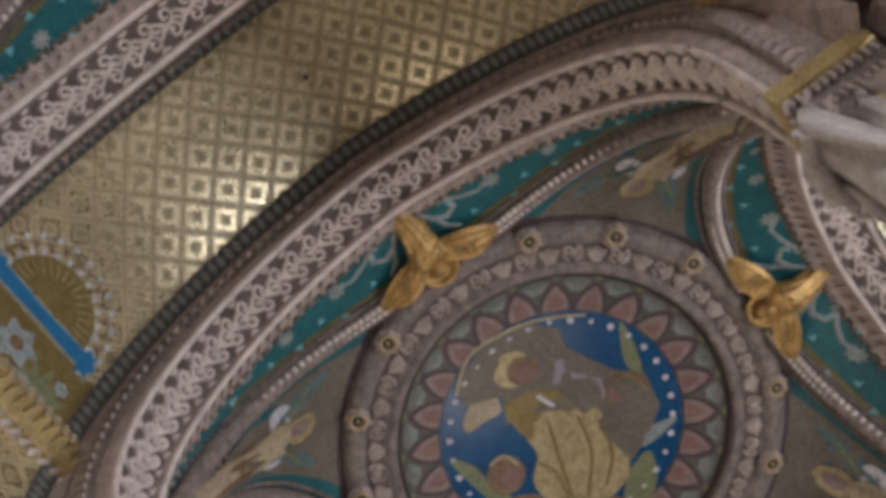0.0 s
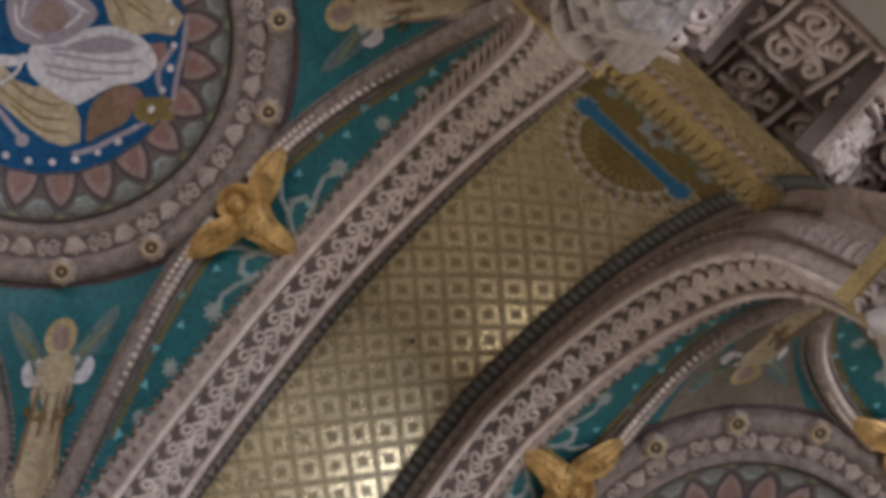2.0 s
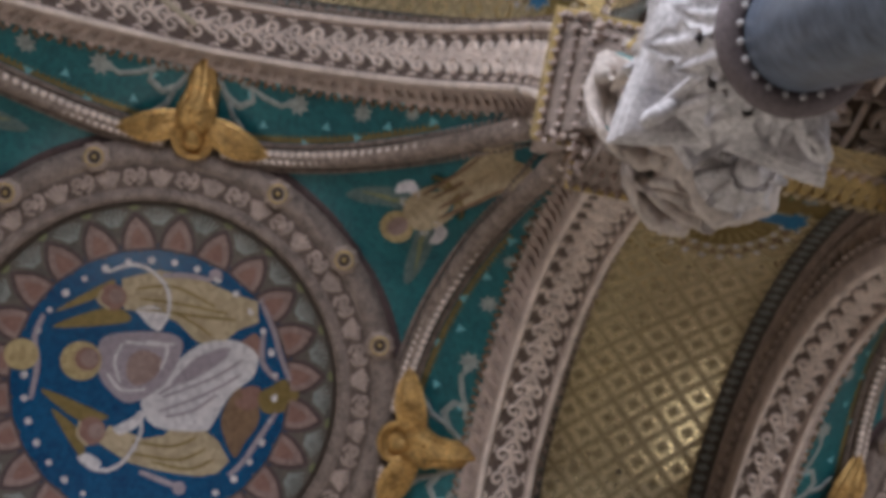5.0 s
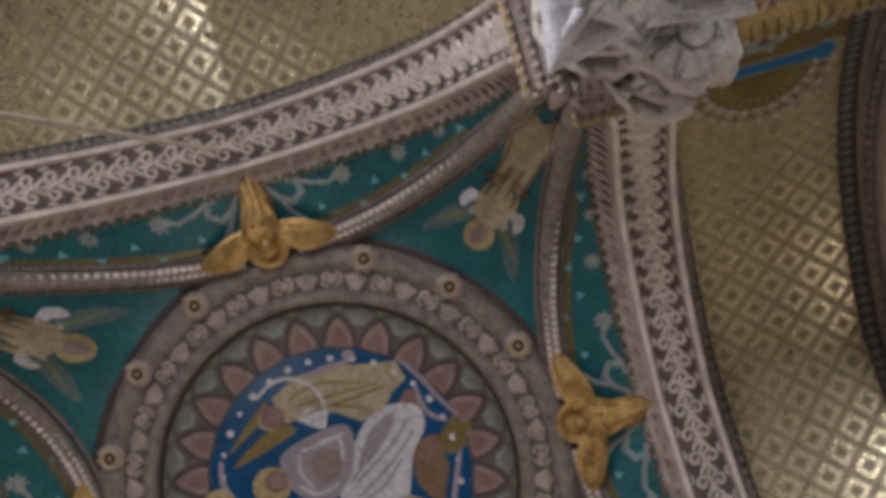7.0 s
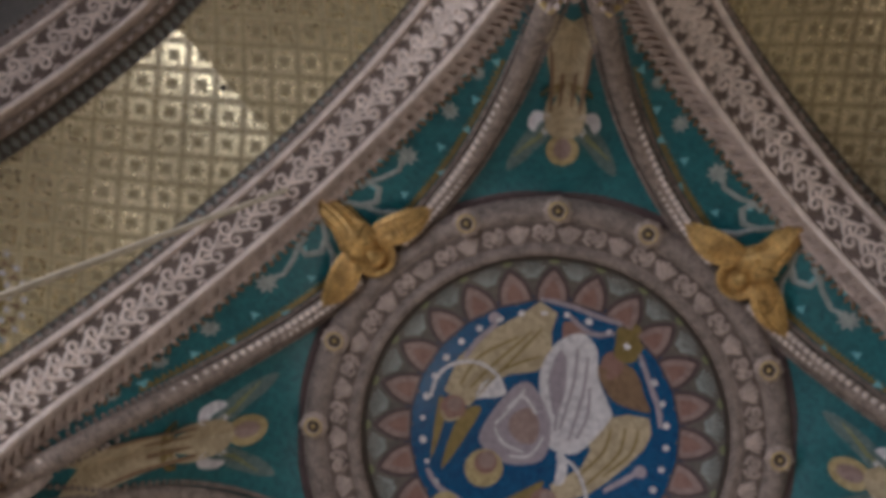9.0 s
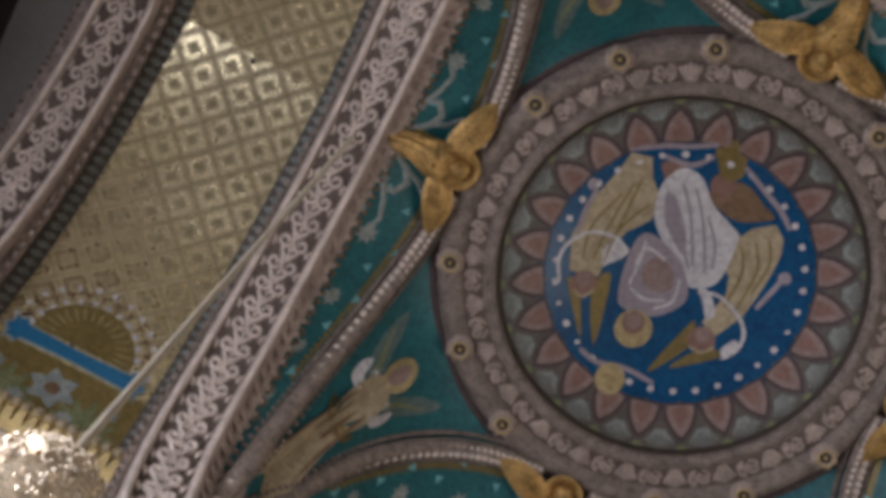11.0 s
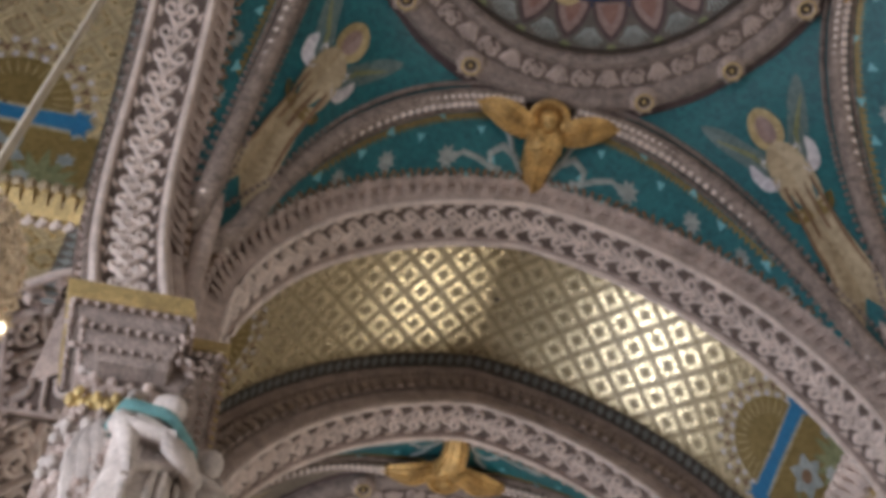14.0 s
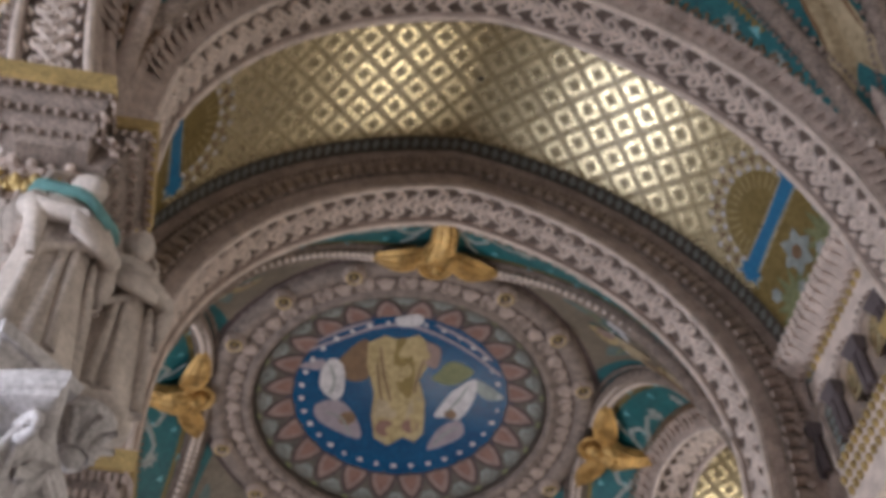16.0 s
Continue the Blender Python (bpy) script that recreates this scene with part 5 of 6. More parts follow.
def build_pier():
    lo, hi = PX, S - PX
    g = Build()
    g.box((lo, lo, Z_COR - 0.3), (hi, hi, ZR + 2.2))
    g.box((lo + 1.85, lo + 1.85, 0), (hi - 1.85, hi - 1.85, Z_COR - 0.3))
    ob = thing("pier", g, PLASTER, "square stone pier between the arches", "pier", "piers", "structure")
    for q in range(4):
        m = pose(S / 2, S / 2, 0, 0, 0, 90 * q) @ pose(-S / 2, -S / 2, 0)
        g = Build()
        for x0, y0, x1, y1 in ((5.9, 5.9, 6.8, 6.3), (5.9, 6.3, 6.3, 6.8)):
            g.box((x0, y0, Z_CAP + 1.3), (x1, y1, 22.5))
        g.v = [tuple(m @ Vector(v)) for v in g.v]
        core = part("corner_core", g, STONE, ob, "stone corner behind the figures")
        for x, y, r in ((5.72, 6.1, 0.13), (6.1, 5.72, 0.13), (5.76, 5.76, 0.16)):
            g = Build()
            g.tube([tuple(m @ Vector((x, y, Z_IMP - 0.3))), tuple(m @ Vector((x, y, 21.8)))], r, 8)
            part("corner_shaft", g, STONE, core, "slender round shaft", True)
        # carved capital of leaves round the corner, under the imposts
        for row in range(20):
            z = Z_IMP - 2.9 + 0.34 * row
            mt, nm = (GOLDSTONE, "gilded_leaf_row") if row in (5, 8, 14) else (FIGST, "leaf_row") if row % 2 else (STONE, "leaf_row")
            g, rnd = Build(), random.Random(row)
            for k in range(4):
                d = (k + (0.5 if row % 2 else 0.0)) * 0.22
                for fx, fy, nx, ny in ((5.9 + d, 5.9, 0, -1), (5.9, 5.9 + d, -1, 0)):
                    for o, q, du, r in ((0.05, 0.0, 0.0, 0.11), (0.09, -0.1, 0.07, 0.075), (0.09, -0.1, -0.07, 0.075), (0.13, 0.11, 0.0, 0.08), (0.05, 0.1, 0.1, 0.06), (0.05, 0.1, -0.1, 0.06)):
                        r, q = r * rnd.uniform(0.7, 1.15), q + rnd.uniform(-0.05, 0.05)
                        g.ball(tuple(m @ Vector((fx + nx * o - ny * du, fy + ny * o - nx * du, z + q))), (r, r, r * 1.35), 6, 4)
            part(nm, g, mt, core, "row of carved leaf clusters", True, "stuff")
    # cornice and carved frieze on the four faces
    for q in range(4):
        m = pose(S / 2, S / 2, 0, 0, 0, 90 * q) @ pose(-S / 2, -S / 2, 0)
        e = YI + 0.05
        g = Build()
        prof = [(0.0, 0.64), (0.26, 0.6), (0.3, 0.4), (0.48, 0.3), (0.6, 0.1), (0.58, -0.02), (0.42, -0.06), (0.4, -0.2), (0.24, -0.28), (0.0, -0.28)]
        rows = [[tuple(m @ Vector((lo - d, y, Z_COR + z))) for d, z in prof] for y in (e - 1.0, S - e + 1.0)]
        g.grid(rows)
        c = part("cornice", g, GOLDSTONE, ob, "gilded cornice with leaf moulding")
        g = Build()
        y = e - 0.95
        while y < S - e + 0.95:
            for d, z, r in ((0.59, 0.04, 0.1), (0.31, 0.48, 0.08), (0.43, -0.13, 0.07), (0.46, 0.27, 0.08)):
                g.ball(tuple(m @ Vector((lo - d, y, Z_COR + z))), (r, r, r * 1.2), 6, 4)
            y += 0.2
        part("cornice_leaves", g, CREAM, c, "row of small carved leaves", False, "stuff")
        g, rope = Build(), Build()
        for k in range(int((S - 2 * e + 1.9) / 0.21)):
            y = e - 0.9 + 0.21 * k
            V = lambda d, dy, z: tuple(m @ Vector((lo - d, y + dy, Z_COR + z)))
            low = [(0.6, -0.04), (0.6, 0.06), (0.5, 0.11), (0.36, 0.13), (0.24, 0.07), (0.28, 0.0), (0.42, -0.05)]
            g.slab([V(d, dy, -0.16 - 0.34 * (0.6 - d)) for d, dy in low], [V(d, dy, -0.02 - 0.34 * (0.6 - d)) for d, dy in low])
            rope.tube([V(0.22, -0.08, -0.32), V(0.12, 0.0, -0.37), V(0.02, 0.08, -0.34)], 0.075, 6)
        part("cornice_tongues", g, GOLDSTONE, c, "row of curled gilded leaf tongues", False, "stuff")
        part("cornice_rope", rope, STONE_L, c, "pale twisted rope moulding", True, "stuff")
        g = Build()
        h, back, sl = 2.2, 1.9, 2.907
        e = 6.45
        at = lambda u, v, hh: tuple(m @ Vector((lo - 0.06 + back * (1 - v / sl) - hh * 0.757, e + u, Z_COR - 0.28 - h * (1 - v / sl) - hh * 0.654)))
        wid = S - 2 * e
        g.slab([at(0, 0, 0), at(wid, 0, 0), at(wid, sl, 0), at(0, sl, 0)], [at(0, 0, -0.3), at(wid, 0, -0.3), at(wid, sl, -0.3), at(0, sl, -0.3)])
        fz = part("frieze", g, RECESS, ob, "carved frieze panel, darkened for recess shade")
        g = Build()
        u = 0.55
        while u < wid - 0.3:
            for v in (0.74, 2.16):
                for k in (1, -1):
                    ridge(g, spiral(u - 0.16, v + 0.33 * k, 0.05, 0.26, 1.57 * k, 1.35 * k, 14), 0.055, 0.13, at)
                    ridge(g, spiral(u + 0.32, v + 0.28 * k, 0.04, 0.18, -1.57 * k, -1.2 * k, 12), 0.045, 0.11, at)
                    ridge(g, [(u - 0.45, v), (u - 0.15, v + 0.08 * k), (u + 0.2, v + 0.05 * k), (u + 0.5, v + 0.2 * k)], 0.05, 0.12, at)
                    ridge(g, [(u + 0.08, v + 0.05 * k), (u + 0.1, v + 0.36 * k), (u + 0.04, v + 0.6 * k)], 0.045, 0.11, at)
                ridge(g, [(u + 0.58, v - 0.62), (u + 0.62, v), (u + 0.58, v + 0.62)], 0.045, 0.14, at)
                g.ball(at(u + 0.08, v, 0.08), 0.11, 8, 5)
            u += 1.2
        part("frieze_scrolls", g, STONE_L, fz, "carved scrolls", True, "stuff")
        g = Build()
        for v in (0.03, 1.45, sl - 0.05):
            ridge(g, [(0.03, v), (wid * 0.5, v), (wid - 0.03, v)], 0.06, 0.12, at)
        for b in range(int(wid / 0.2)):
            g.ball(at(0.1 + 0.2 * b, 1.45, 0.12), 0.055, 6, 4)
            g.ball(at(0.1 + 0.2 * b, 0.1, 0.12), 0.06, 6, 4)
        part("frieze_border", g, STONE, fz, "beaded border of the frieze", False, "stuff")
    return ob


pier = build_pier()
for m in (pose(-S, 0, 0), pose(0, -S, 0), pose(-S, -S, 0), pose(0, S, 0), pose(-S, S, 0), pose(0, -2 * S, 0), pose(-S, -2 * S, 0)):
    copy_thing(pier, m)

def gallery(ob):
    """A carved wall with a row of dark arched openings under the vault's foot, towards the north arch."""
    lo = PX
    for q in (0, 3):
        m = pose(S / 2, S / 2, 0, 0, 0, 90 * q) @ pose(-S / 2, -S / 2, 0)
        P = lambda x, y, z: tuple(m @ Vector((x, y, z)))
        zb, hh, w = Z_COR - 2.5, 0.95, 0.36
        ctr = [S / 2 + (k - 1.5) * 1.0 for k in range(4)]
        y0, y1 = YI + 0.1, S - YI - 0.1
        # wall in pieces round the openings
        g = Build()
        arcs = lambda yc: [(yc + w * math.cos(t), zb + hh + w * math.sin(t)) for t in np.linspace(math.pi, 0, 11)]
        edge = [(y0, Z_COR - 3.9), (y0, Z_COR - 0.2), (y1, Z_COR - 0.2), (y1, Z_COR - 3.9)]
        xs = (lo - 0.12, lo + 0.3)
        def block(pts):
            g.slab([P(xs[0], y, z) for y, z in pts], [P(xs[1], y, z) for y, z in pts])
        block([(y0, Z_COR - 3.9), (y0, zb), (y1, zb), (y1, Z_COR - 3.9)])
        ends = [y0] + [c + d * w for c in ctr for d in (-1, 1)] + [y1]
        for a, b in zip(ends[::2], ends[1::2]):
            block([(a, zb), (a, zb + hh), (b, zb + hh), (b, zb)])
        mids = [y0] + [(a + b) / 2 for a, b in zip(ctr, ctr[1:])] + [y1]
        for yc, a, b in zip(ctr, mids, mids[1:]):
            ar = arcs(yc)
            for (p0, z0), (p1, z1) in zip(ar, ar[1:]):
                block([(p0, z0), (p0, Z_COR - 0.2), (p1, Z_COR - 0.2), (p1, z1)])
            block([(a, zb + hh), (a, Z_COR - 0.2), (yc - w, Z_COR - 0.2), (yc - w, zb + hh)])
            block([(yc + w, zb + hh), (yc + w, Z_COR - 0.2), (b, Z_COR - 0.2), (b, zb + hh)])
        wall = part("gallery_wall", g, STONE_L, ob, "pale carved gallery wall with arched openings")
        # dark sheet behind the openings, standing for the shade within
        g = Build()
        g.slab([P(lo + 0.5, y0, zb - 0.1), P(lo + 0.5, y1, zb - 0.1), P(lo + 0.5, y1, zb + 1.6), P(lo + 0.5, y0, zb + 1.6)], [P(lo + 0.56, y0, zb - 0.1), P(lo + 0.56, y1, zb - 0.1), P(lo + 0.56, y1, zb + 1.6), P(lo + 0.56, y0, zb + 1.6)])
        part("gallery_back", g, DARK, wall, "dark sheet for the shade inside the gallery")
        for yc in ctr:
            g = Build()
            g.tube([P(lo - 0.14, yc + (w + 0.07) * math.cos(t), zb + hh + (w + 0.07) * math.sin(t)) for t in np.linspace(0, math.pi, 12)], 0.07, 6)
            for t in np.linspace(0.1, math.pi - 0.1, 11):
                g.ball(P(lo - 0.16, yc + (w + 0.19) * math.cos(t), zb + hh + (w + 0.19) * math.sin(t)), 0.055, 6, 4)
            part("opening_arch", g, STONE, wall, "carved arch over an opening", True)
        for yc in mids[1:-1] + [ctr[0] - 0.5, ctr[-1] + 0.5]:
            g = Build()
            for dy in (-0.09, 0.09):
                g.tube([P(lo - 0.22, yc + dy, zb), P(lo - 0.22, yc + dy, zb + hh - 0.16)], 0.075, 8)
            g.slab([P(lo - 0.12, yc - 0.17, zb + hh - 0.18), P(lo - 0.12, yc + 0.17, zb + hh - 0.18), P(lo - 0.3, yc + 0.17, zb + hh - 0.18), P(lo - 0.3, yc - 0.17, zb + hh - 0.18)],
                   [P(lo - 0.12, yc - 0.24, zb + hh + 0.06), P(lo - 0.12, yc + 0.24, zb + hh + 0.06), P(lo - 0.38, yc + 0.24, zb + hh + 0.06), P(lo - 0.38, yc - 0.24, zb + hh + 0.06)])
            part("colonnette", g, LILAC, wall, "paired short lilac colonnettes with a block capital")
        g = Build()
        for b in range(int((y1 - y0) / 0.19)):
            y = y0 + 0.1 + 0.19 * b
            g.ball(P(lo - 0.14, y, Z_COR - 0.45), (0.07, 0.07, 0.09), 6, 4)
            g.ball(P(lo - 0.16, y, zb - 0.16), (0.07, 0.07, 0.1), 6, 4)
            g.ball(P(lo - 0.14, y + 0.09, zb - 0.45), (0.07, 0.07, 0.1), 6, 4)
            g.ball(P(lo - 0.14, y, zb - 0.75), (0.07, 0.07, 0.1), 6, 4)
        part("gallery_leaves", g, GOLDSTONE, wall, "rows of small gilded leaves", False, "stuff")


gallery(pier)
for ob in pier.children_recursive:
    if ob.name.startswith("cornice"):
        ob.data = ob.data.copy()
        ob.data.materials.clear()
        ob.data.materials.append(STONE_L)

# floor out of view, its colour dark so little light bounces up
g = Build()
g.box((-WINX - 1, -1.5 * S - 10, -0.3), (WINX + 1, 1.5 * S + 10, 0.0))
thing("floor", g, FLOORM, "unseen church floor, kept dark to cut bounced light", "floor", "", "structure")
# unseen slab over the vaults, added to keep sky light out
g = Build()
g.box((-WINX - 1, -1.5 * S - 10, ZR + 1.9), (WINX + 1, 1.5 * S + 10, ZR + 2.3))
thing("ceiling", g, PLASTER, "unseen slab above the vaults that shuts out the sky", "ceiling", "", "structure")


def wall_with_windows(name, x, label):
    """A long side wall with a tall opening behind each bay."""
    g = Build()
    t0, t1 = (x, x + 0.8) if x > 0 else (x - 0.8, x)
    ys = [-1.5 * S - 10]
    for cy in (-S, 0.0, S):
        ys += [cy - 3.0, cy + 3.0]
    ys.append(1.5 * S + 10)
    for i in range(0, len(ys), 2):
        g.box((t0, ys[i], 0), (t1, ys[i + 1], ZR + 2))
    for cy in (-S, 0.0, S):
        g.box((t0, cy - 3.0, 0), (t1, cy + 3.0, 3.9))
        g.box((t0, cy - 3.0, 15.1), (t1, cy + 3.0, ZR + 2))
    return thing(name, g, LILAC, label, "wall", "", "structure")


wall_with_windows("wall_east", WINX, "stone wall with tall windows, coloured as in shadow")
wall_with_windows("wall_west", -WINX, "stone wall with tall windows, coloured as in shadow")
# end walls out of view, added to close the nave round two lamps
for nm, y0, y1 in (("wall_north", 1.5 * S + 9.6, 1.5 * S + 10.2), ("wall_south", -1.5 * S - 10.2, -1.5 * S - 9.6)):
    g = Build()
    g.box((-WINX - 1, y0, 0), (-4.0, y1, ZR + 2))
    g.box((4.0, y0, 0), (WINX + 1, y1, ZR + 2))
    g.box((-4.0, y0, 0), (4.0, y1, 3.4))
    g.box((-4.0, y0, 12.6), (4.0, y1, ZR + 2))
    thing(nm, g, PLASTER, "unseen end wall closing the nave, with an added window opening", "wall", "", "structure")


# ---------------------------------------------------------------- columns with winged stone figures
def robed(height, seed=0):
    """A standing robed figure with wings, one mesh, base at the origin, facing -y."""
    g = Build()
    h = height
    prof = [(0.001, 0.0), (0.15, 0.0), (0.168, 0.02), (0.163, 0.1), (0.15, 0.25), (0.135, 0.42), (0.128, 0.55), (0.14, 0.66), (0.155, 0.75), (0.13, 0.815), (0.06, 0.845), (0.05, 0.88)]
    rng = random.Random(seed)
    ph = [rng.uniform(0, 6) for _ in range(3)]
    fold = lambda k, t: (0.08 * math.sin(5 * t + ph[0] + 0.22 * k) + 0.04 * math.sin(11 * t + ph[1] - 0.12 * k)) * (0.0 if k == 0 else max(0.12, 1 - k / 9))
    g.lathe([(r * h, z * h) for r, z in prof], 56, (0, 0), fold)
    g.v = [(x, y * (0.95 - 0.5 * max(0.0, z / h - 0.2)) - 0.05 * h * max(0.0, z / h - 0.5), z) for x, y, z in g.v]
    # head with hair, dished halo behind
    g.ball((0, -0.085 * h, 0.912 * h), (0.052 * h, 0.058 * h, 0.07 * h), 12, 9)
    g.ball((0, -0.06 * h, 0.932 * h), (0.066 * h, 0.064 * h, 0.06 * h), 12, 8)
    ringp = lambda r, d: [(r * h * math.cos(t), (0.03 - d) * h, (0.925 + r * math.sin(t)) * h) for t in np.linspace(0, 2 * math.pi, 25)[:-1]]
    g.grid([ringp(0.005, -0.015), ringp(0.08, -0.01), ringp(0.125, 0.01)], False, True)
    g.tube(ringp(0.125, 0.01), 0.012 * h, 5, True)
    for s in (1, -1):
        g.tube([(s * 0.125 * h, 0, 0.765 * h), (s * 0.172 * h, -0.04 * h, 0.66 * h), (s * 0.13 * h, -0.13 * h, 0.6 * h), (s * 0.035 * h, -0.165 * h, 0.64 * h)], lambda t: (0.052 - 0.02 * t) * h, 9)
        g.tube([(s * 0.155 * h, -0.06 * h, 0.64 * h), (s * 0.16 * h, -0.1 * h, 0.52 * h), (s * 0.145 * h, -0.115 * h, 0.36 * h)], lambda t: (0.05 - 0.035 * t) * h, 8)
        # folded wings: three layers of long feathers behind the shoulders
        for ln, y, wd in ((0.7, 0.12, 0.17), (0.54, 0.1, 0.15), (0.36, 0.085, 0.13)):
            out = [(0.05 + wd * math.sin(math.pi * (0.18 + 0.72 * t)), 0.86 - ln * t + 0.04 * math.sin(math.pi * t)) for t in np.linspace(0, 1, 10)]
            out += [(0.03 + 0.05 * (1 - t), 0.83 - ln * 0.92 * t) for t in np.linspace(1, 0, 10)]
            low = [(s * x * h, y * h, z * h) for x, z in out]
            g.slab(low, [(x * 0.97, yy + 0.028 * h, z) for x, yy, z in low])
    # open book held before the chest
    g.slab([(-0.085 * h, -0.2 * h, 0.5 * h), (0.0, -0.215 * h, 0.5 * h), (0.085 * h, -0.2 * h, 0.5 * h), (0.085 * h, -0.185 * h, 0.5 * h), (-0.085 * h, -0.185 * h, 0.5 * h)],
           [(-0.085 * h, -0.18 * h, 0.64 * h), (0.0, -0.195 * h, 0.64 * h), (0.085 * h, -0.18 * h, 0.64 * h), (0.085 * h, -0.165 * h, 0.64 * h), (-0.085 * h, -0.165 * h, 0.64 * h)])
    # falling folds of the mantle
    for i in (0, 2, 3, 6):
        k = i - 3
        g.tube([(0.034 * h * k, -0.125 * h + 0.012 * h * abs(k), 0.58 * h), (0.042 * h * k, -0.13 * h + 0.012 * h * abs(k), 0.34 * h), (0.046 * h * k + 0.02 * h * math.sin(i * 2.1), -0.15 * h + 0.014 * h * abs(k), 0.02 * h)], lambda t: (0.012 + 0.016 * t) * h, 8)
    g.tube([(0.14 * h, -0.03 * h, 0.7 * h), (0.02 * h, -0.15 * h, 0.56 * h), (-0.13 * h, -0.08 * h, 0.44 * h)], 0.022 * h, 6)
    return g


def add_collar(ob, height):
    """A turquoise mantle collar round the shoulders, in the same mesh."""
    g = Build()
    h = height
    g.lathe([(0.055 * h, 0.87 * h), (0.11 * h, 0.85 * h), (0.185 * h, 0.79 * h), (0.19 * h, 0.765 * h), (0.15 * h, 0.76 * h)], 28, (0, 0), lambda k, t: 0.05 * math.sin(6 * t))
    g.v = [(x, y * 0.72 - 0.02 * h, z) for x, y, z in g.v]
    n = len(ob.data.polygons)
    bm = bmesh.new()
    bm.from_mesh(ob.data)
    vs = [bm.verts.new(p) for p in g.v]
    for f in g.f:
        bm.faces.new([vs[i] for i in f]).material_index = 1
    bm.to_mesh(ob.data)
    bm.free()
    ob.data.materials.append(TURQ)


def build_column():
    """Column, with its axis at the origin; the bay's middle is towards -y."""
    ob = new("column")
    tagged(ob, "blue-grey marble column with a white carved capital", "column", "columns", "structure")
    z0 = Z_CAP
    g = Build()
    g.lathe([(0.0, 0.0), (0.75, 0.0), (0.75, 0.5), (0.62, 0.6), (0.66, 0.75), (0.5, 0.9), (0.46, 1.1)], 28)
    part("base", g, MARBLE_W, ob, "white moulded base", True)
    g = Build()
    g.lathe([(0.45, 1.05), (0.44, 2.5), (0.41, z0 - 0.15)], 36)
    part("shaft", g, SHAFT, ob, "polished blue-grey marble shaft", True)
    g = Build()
    g.tube([(0.46 * math.cos(t), 0.46 * math.sin(t), z0 - 0.08) for t in np.linspace(0, 2 * math.pi, 33)[:-1]], 0.125, 8, True)
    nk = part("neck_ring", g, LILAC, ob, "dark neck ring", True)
    g = Build()
    for i in range(22):
        t = 2 * math.pi * i / 22
        g.ball((0.44 * math.cos(t), 0.44 * math.sin(t), z0 - 0.2), (0.03, 0.03, 0.02), 6, 4)
    part("white_beads", g, MARBLE_W, nk, "ring of white beads", False, "stuff")
    g = Build()
    g.lathe([(0.42, z0 - 0.05), (0.46, z0 + 0.25), (0.56, z0 + 0.7), (0.72, z0 + 1.0), (0.78, z0 + 1.08)], 32)
    bell = part("capital_bell", g, MARBLE_W, ob, "white marble bell of the capital", True)
    g = Build()
    for i in range(10):
        for lvl, rr, hh, wf in ((0.0, 0.46, 0.62, 1.0), (0.42, 0.56, 0.58, 1.15)):
            tt = 2 * math.pi * (i + (0.5 if lvl else 0.0)) / 10
            c, s = math.cos(tt), math.sin(tt)
            rows = []
            for q in range(9):
                f = q / 8
                r = rr + 0.05 * f + 0.26 * f ** 3
                z = z0 + lvl + hh * (f - 0.25 * max(0.0, f - 0.8) ** 1.2 * 5)
                w = wf * 0.15 * (math.sin(math.pi * (0.22 + 0.76 * f)) ** 0.8) * (0.8 if q % 2 else 1.12)
                row = []
                for k in range(-4, 5):
                    o = 0.03 * math.cos(k * math.pi / 2) - 0.035 * (k / 4) ** 2
                    row.append(((r + o) * c - w * k / 4 * s, (r + o) * s + w * k / 4 * c, z))
                rows.append(row)
            g.grid(rows)
    part("leaf_ring", g, MARBLE_W, bell, "curling acanthus leaves", True)
    g = Build()
    for i in range(4):
        t = math.pi / 2 * i
        c, s = math.cos(t), math.sin(t)
        sp = spiral(0.0, 0.0, 0.03, 0.2, 0.0, 1.6, 16)
        g.tube([((0.86 + u) * c, (0.86 + u) * s, z0 + 0.84 + v) for u, v in sp], 0.06, 6)
        for o in (0.11, -0.11):
            g.tube([((0.5 + 0.42 * f) * c - o * (1 - f) * s, (0.5 + 0.42 * f) * s + o * (1 - f) * c, z0 + 0.35 + 0.66 * f ** 0.7) for f in np.linspace(0, 1, 6)], 0.045, 6)
    part("volutes", g, MARBLE_W, bell, "spiral corner volutes", True)
    g = Build()
    rows = []
    for k, z in ((0.86, 1.04), (0.93, 1.06), (0.93, 1.14), (0.97, 1.16), (1.0, 1.24), (1.0, 1.34), (0.4, 1.34)):
        row = []
        for i in range(64):
            t = 2 * math.pi * i / 64
            w = abs((t / (math.pi / 2)) % 1.0 - 0.5) * 2
            r = 0.76 + 0.5 * w ** 2.2
            row.append((k * r * math.cos(t), k * r * math.sin(t), z0 + z))
        rows.append(row)
    g.grid([[(0.3 * x, 0.3 * y, z0 + 1.04) for x, y, z in rows[0]]] + rows, False, True)
    part("abacus", g, MARBLE_W, ob, "white abacus with hollow sides and pointed corners")
    return ob


col = build_column()
COLS = []
for cy in (0.0, S, -S):
    for sx in (1, -1):
        for sy in (1, -1):
            turn = math.degrees(math.atan2(-sx * 1.0, sy * 1.0))
            COLS.append(pose(sx * (COLX - 0.15 * sy), cy + sy * COLY, 0, 0, 0, turn))
for m in COLS[1:]:
    copy_thing(col, m)
col.matrix_world = COLS[0]

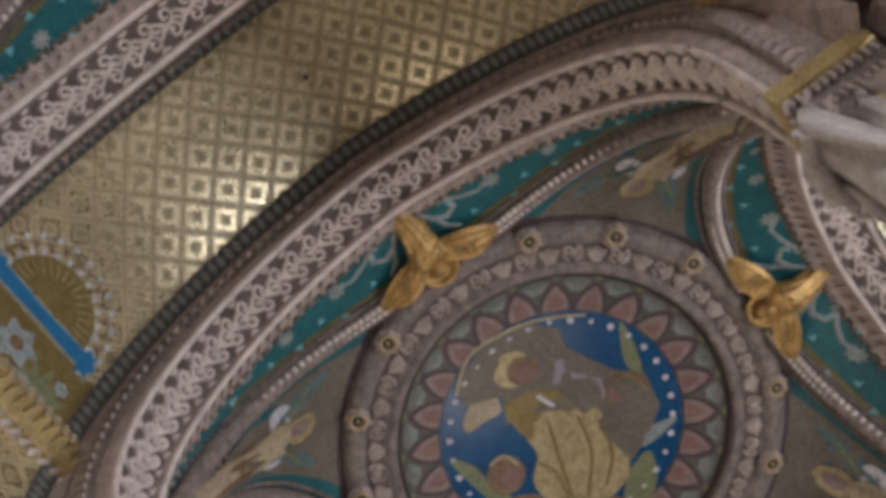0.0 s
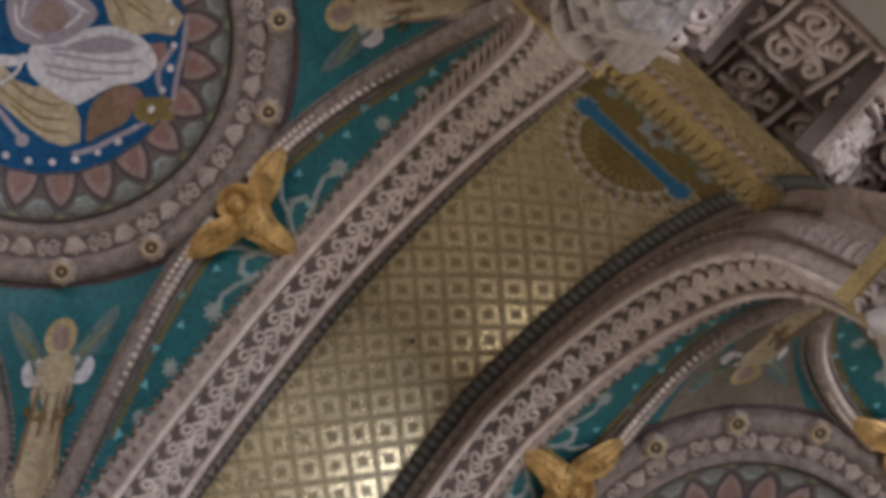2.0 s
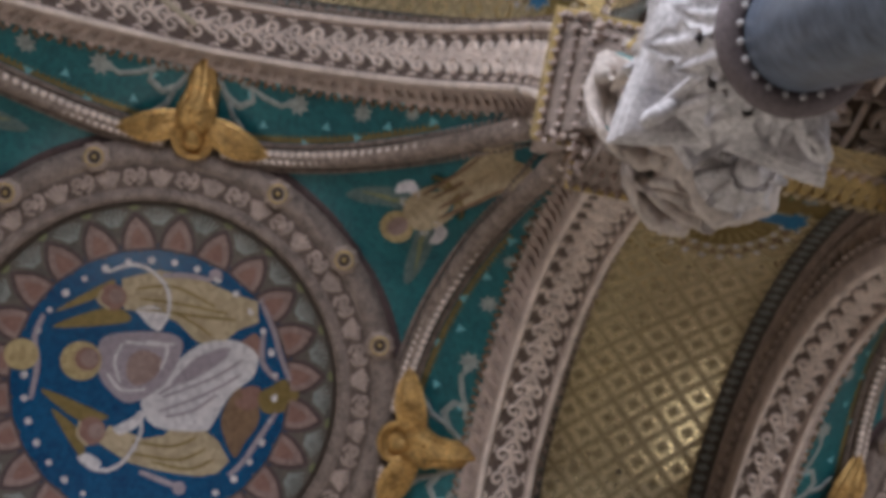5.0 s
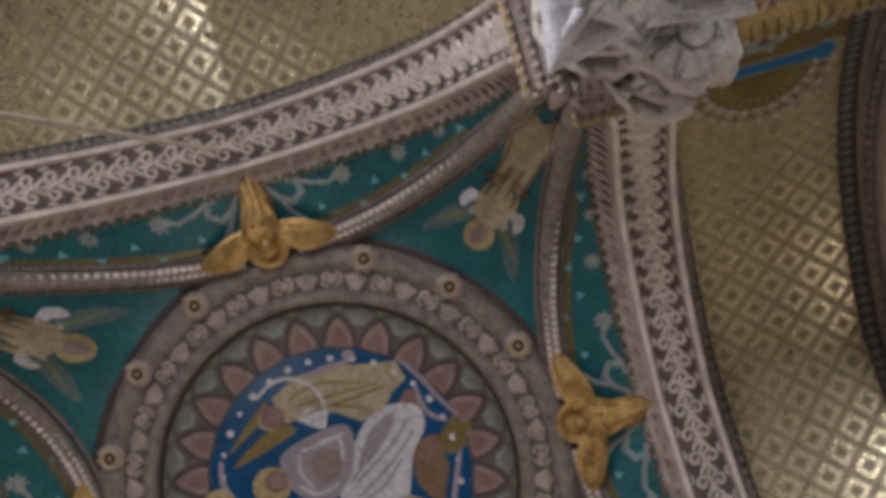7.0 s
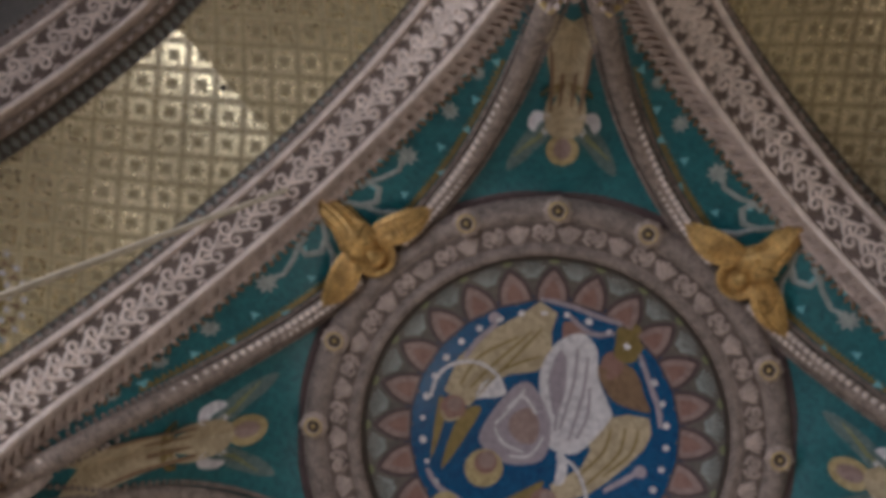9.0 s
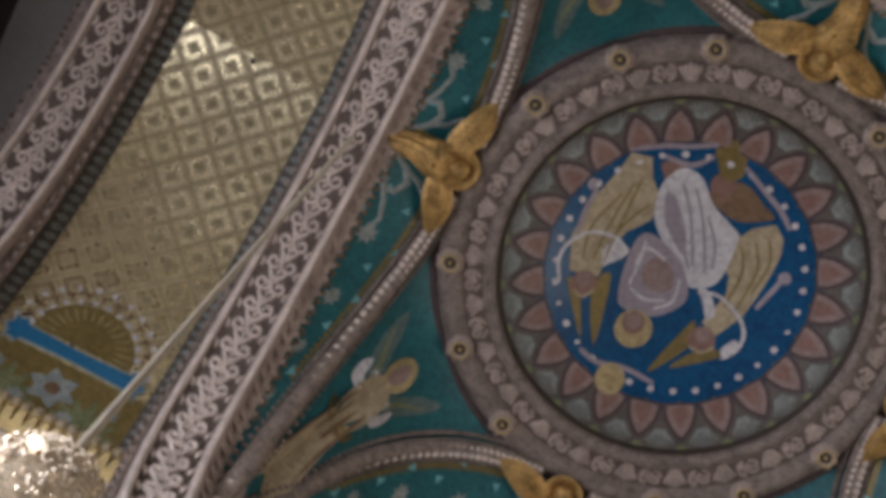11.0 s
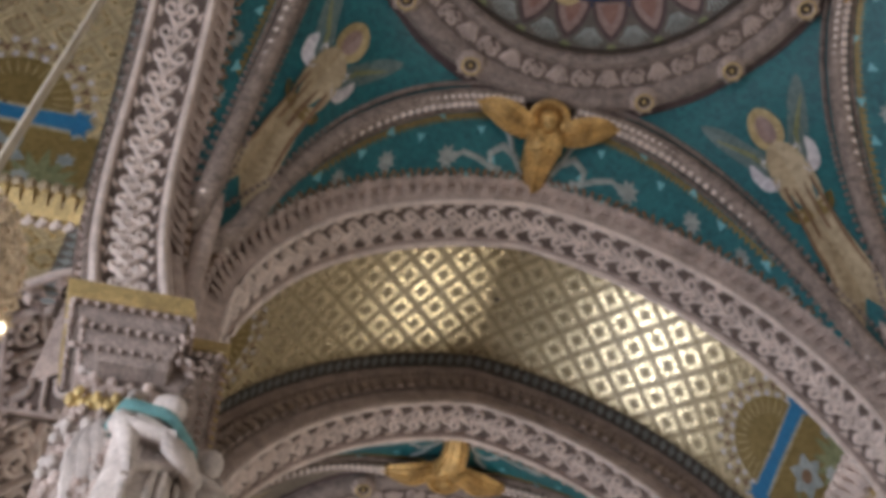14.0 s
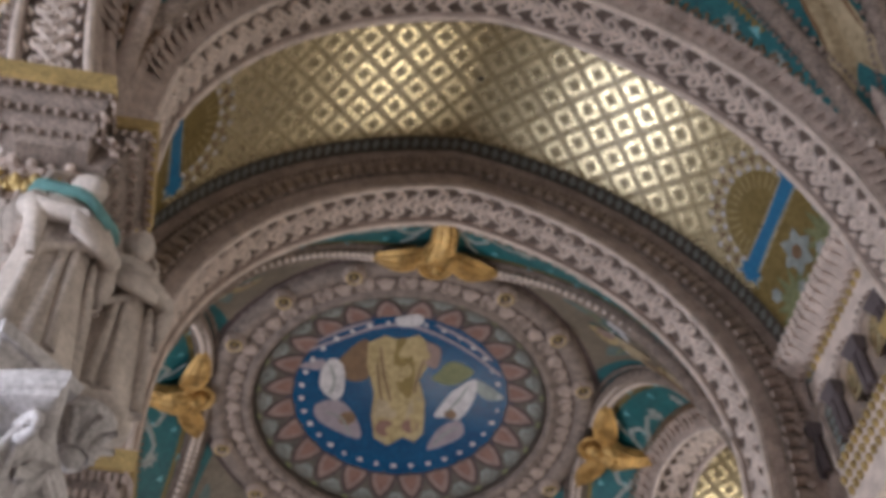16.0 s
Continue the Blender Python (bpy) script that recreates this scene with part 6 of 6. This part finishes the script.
fig = [thing("stone_figure", robed(FIG_H - 0.2 * i, i), FIGST, "pale stone winged robed figure standing on a capital", "statue", "stone figures", "", True) for i in range(2)]
add_collar(fig[0], FIG_H)
pedestal = new("pedestal")
tagged(pedestal, "small white marble pedestal standing on a capital", "pedestal", "pedestals")
ped = Build()
ped.slab([(-0.36, -0.36, 0), (0.36, -0.36, 0), (0.36, 0.36, 0), (-0.36, 0.36, 0)], [(-0.44, -0.44, 0.6), (0.44, -0.44, 0.6), (0.44, 0.44, 0.6), (-0.44, 0.44, 0.6)])
part("block", ped, MARBLE_W, pedestal)
ped = Build()
ped.slab([(-0.5, -0.5, 0.6), (0.5, -0.5, 0.6), (0.5, 0.5, 0.6), (-0.5, 0.5, 0.6)], [(-0.53, -0.53, 0.74), (0.53, -0.53, 0.74), (0.53, 0.53, 0.74), (-0.53, 0.53, 0.74)])
part("slab", ped, MARBLE_W, pedestal)
for k in (-1, 1):
    ped = Build()
    ped.tube([(0.2 * k, -0.43, 0.22), (0.28 * k, -0.44, 0.14), (0.16 * k, -0.4, 0.08), (0.1 * k, -0.42, 0.15)], 0.035, 5)
    part("leaf_scroll", ped, MARBLE_W, pedestal, "", True)
corbel = new("corbel")
tagged(corbel, "carved stone corbel beside a capital under a figure", "corbel", "corbels")
cb = Build()
cb.lathe([(0.01, -0.66), (0.12, -0.62), (0.17, -0.46), (0.27, -0.22), (0.36, -0.1), (0.38, 0.0), (0.01, 0.0)], 20)
cbb = part("bracket", cb, MARBLE_W, corbel, "", True)
cb = Build()
for i in range(9):
    t = 2 * math.pi * i / 9
    cb.tube([(0.15 * math.cos(t), 0.15 * math.sin(t), -0.5), (0.28 * math.cos(t), 0.28 * math.sin(t), -0.26), (0.42 * math.cos(t), 0.42 * math.sin(t), -0.2)], lambda q: 0.07 - 0.035 * q, 6)
part("leaves", cb, MARBLE_W, cbb, "curling leaves", True)
first = True
for cy in (0.0, S, -S):
    for sx in (1, -1):
        for sy in (1, -1):
            face = lambda dx, dy: math.degrees(math.atan2(sx * -dx, sy * dy))
            one = pose(sx * (5.85 - 0.12 * sy), cy + sy * 5.85, Z_CAP + 1.34, 0, 0, face(1.0, 1.0))
            two = pose(sx * (5.22 - 0.12 * sy), cy + sy * (6.56 + 0.19 * sy), Z_CAP + 2.5, 0, 0, face(0.5, 1.0))
            if first:
                pedestal.matrix_world, corbel.matrix_world = one, two
                fig[0].matrix_world, fig[1].matrix_world = one @ pose(0, 0, 0.74), two
                first = False
            else:
                copy_thing(pedestal, one)
                copy_thing(corbel, two)
                copy_thing(fig[0], one @ pose(0, 0, 0.74))
                copy_thing(fig[1], two)


# ---------------------------------------------------------------- chandelier on its cable
def build_chandelier():
    x, y, z = CHX, CHY, CHZ
    top = (x + 0.4, y - 1.6, arch_z(y - 1.6) + 0.05)
    ob = new("chandelier")
    ob.location = (x, y, z)
    tagged(ob, "round crystal chandelier hanging from a pale cable", "chandelier")
    g = Build()
    g.tube([(top[0] - x, top[1] - y, top[2] - z), (0, 0, 2.1 * CHR)], 0.05, 6)
    part("cable", g, ROPE, ob, "pale twisted cable", True)
    rng = random.Random(4)
    g = Build()
    for i in range(1500):
        a, b = rng.uniform(0, 2 * math.pi), math.acos(rng.uniform(-1, 1))
        r = CHR * rng.uniform(0.93, 0.985)
        c = Vector((r * math.sin(b) * math.cos(a), r * math.sin(b) * math.sin(a), r * 2.2 * math.cos(b)))
        s = rng.uniform(0.025, 0.05) * CHR
        base = len(g.v)
        g.v.extend([tuple(c + Vector(d) * s) for d in ((1, 0, 0), (-1, 0, 0), (0, 1, 0), (0, -1, 0), (0, 0, 1.3), (0, 0, -1.3))])
        for f in ((0, 2, 4), (2, 1, 4), (1, 3, 4), (3, 0, 4), (2, 0, 5), (1, 2, 5), (3, 1, 5), (0, 3, 5)):
            g.f.append(tuple(base + k for k in f))
    part("crystal_rain", g, CRYSTAL, ob, "hundreds of cut crystal drops", False, "stuff")
    g = Build()
    g.ball((0, 0, 0), (CHR * 0.93, CHR * 0.93, CHR * 2.1), 24, 20)
    part("crystal_body", g, CRYSTAL, ob, "dense crystal body", True)
    for i in range(7):
        t = 2 * math.pi * i / 7
        g = Build()
        g.ball((CHR * 0.9 * math.cos(t), CHR * 0.9 * math.sin(t), CHR * (0.7 if i % 2 else -0.3)), CHR * 0.1, 10, 8)
        part("bulb", g, BULB, ob, "lit round bulb", True)
    return ob


BULB = bpy.data.materials.new("lit_bulb")
BULB.use_nodes = True
BULB.node_tree.nodes["Principled BSDF"].inputs["Emission Color"].default_value = (1.0, 0.85, 0.62, 1)
BULB.node_tree.nodes["Principled BSDF"].inputs["Emission Strength"].default_value = 3.0
build_chandelier()
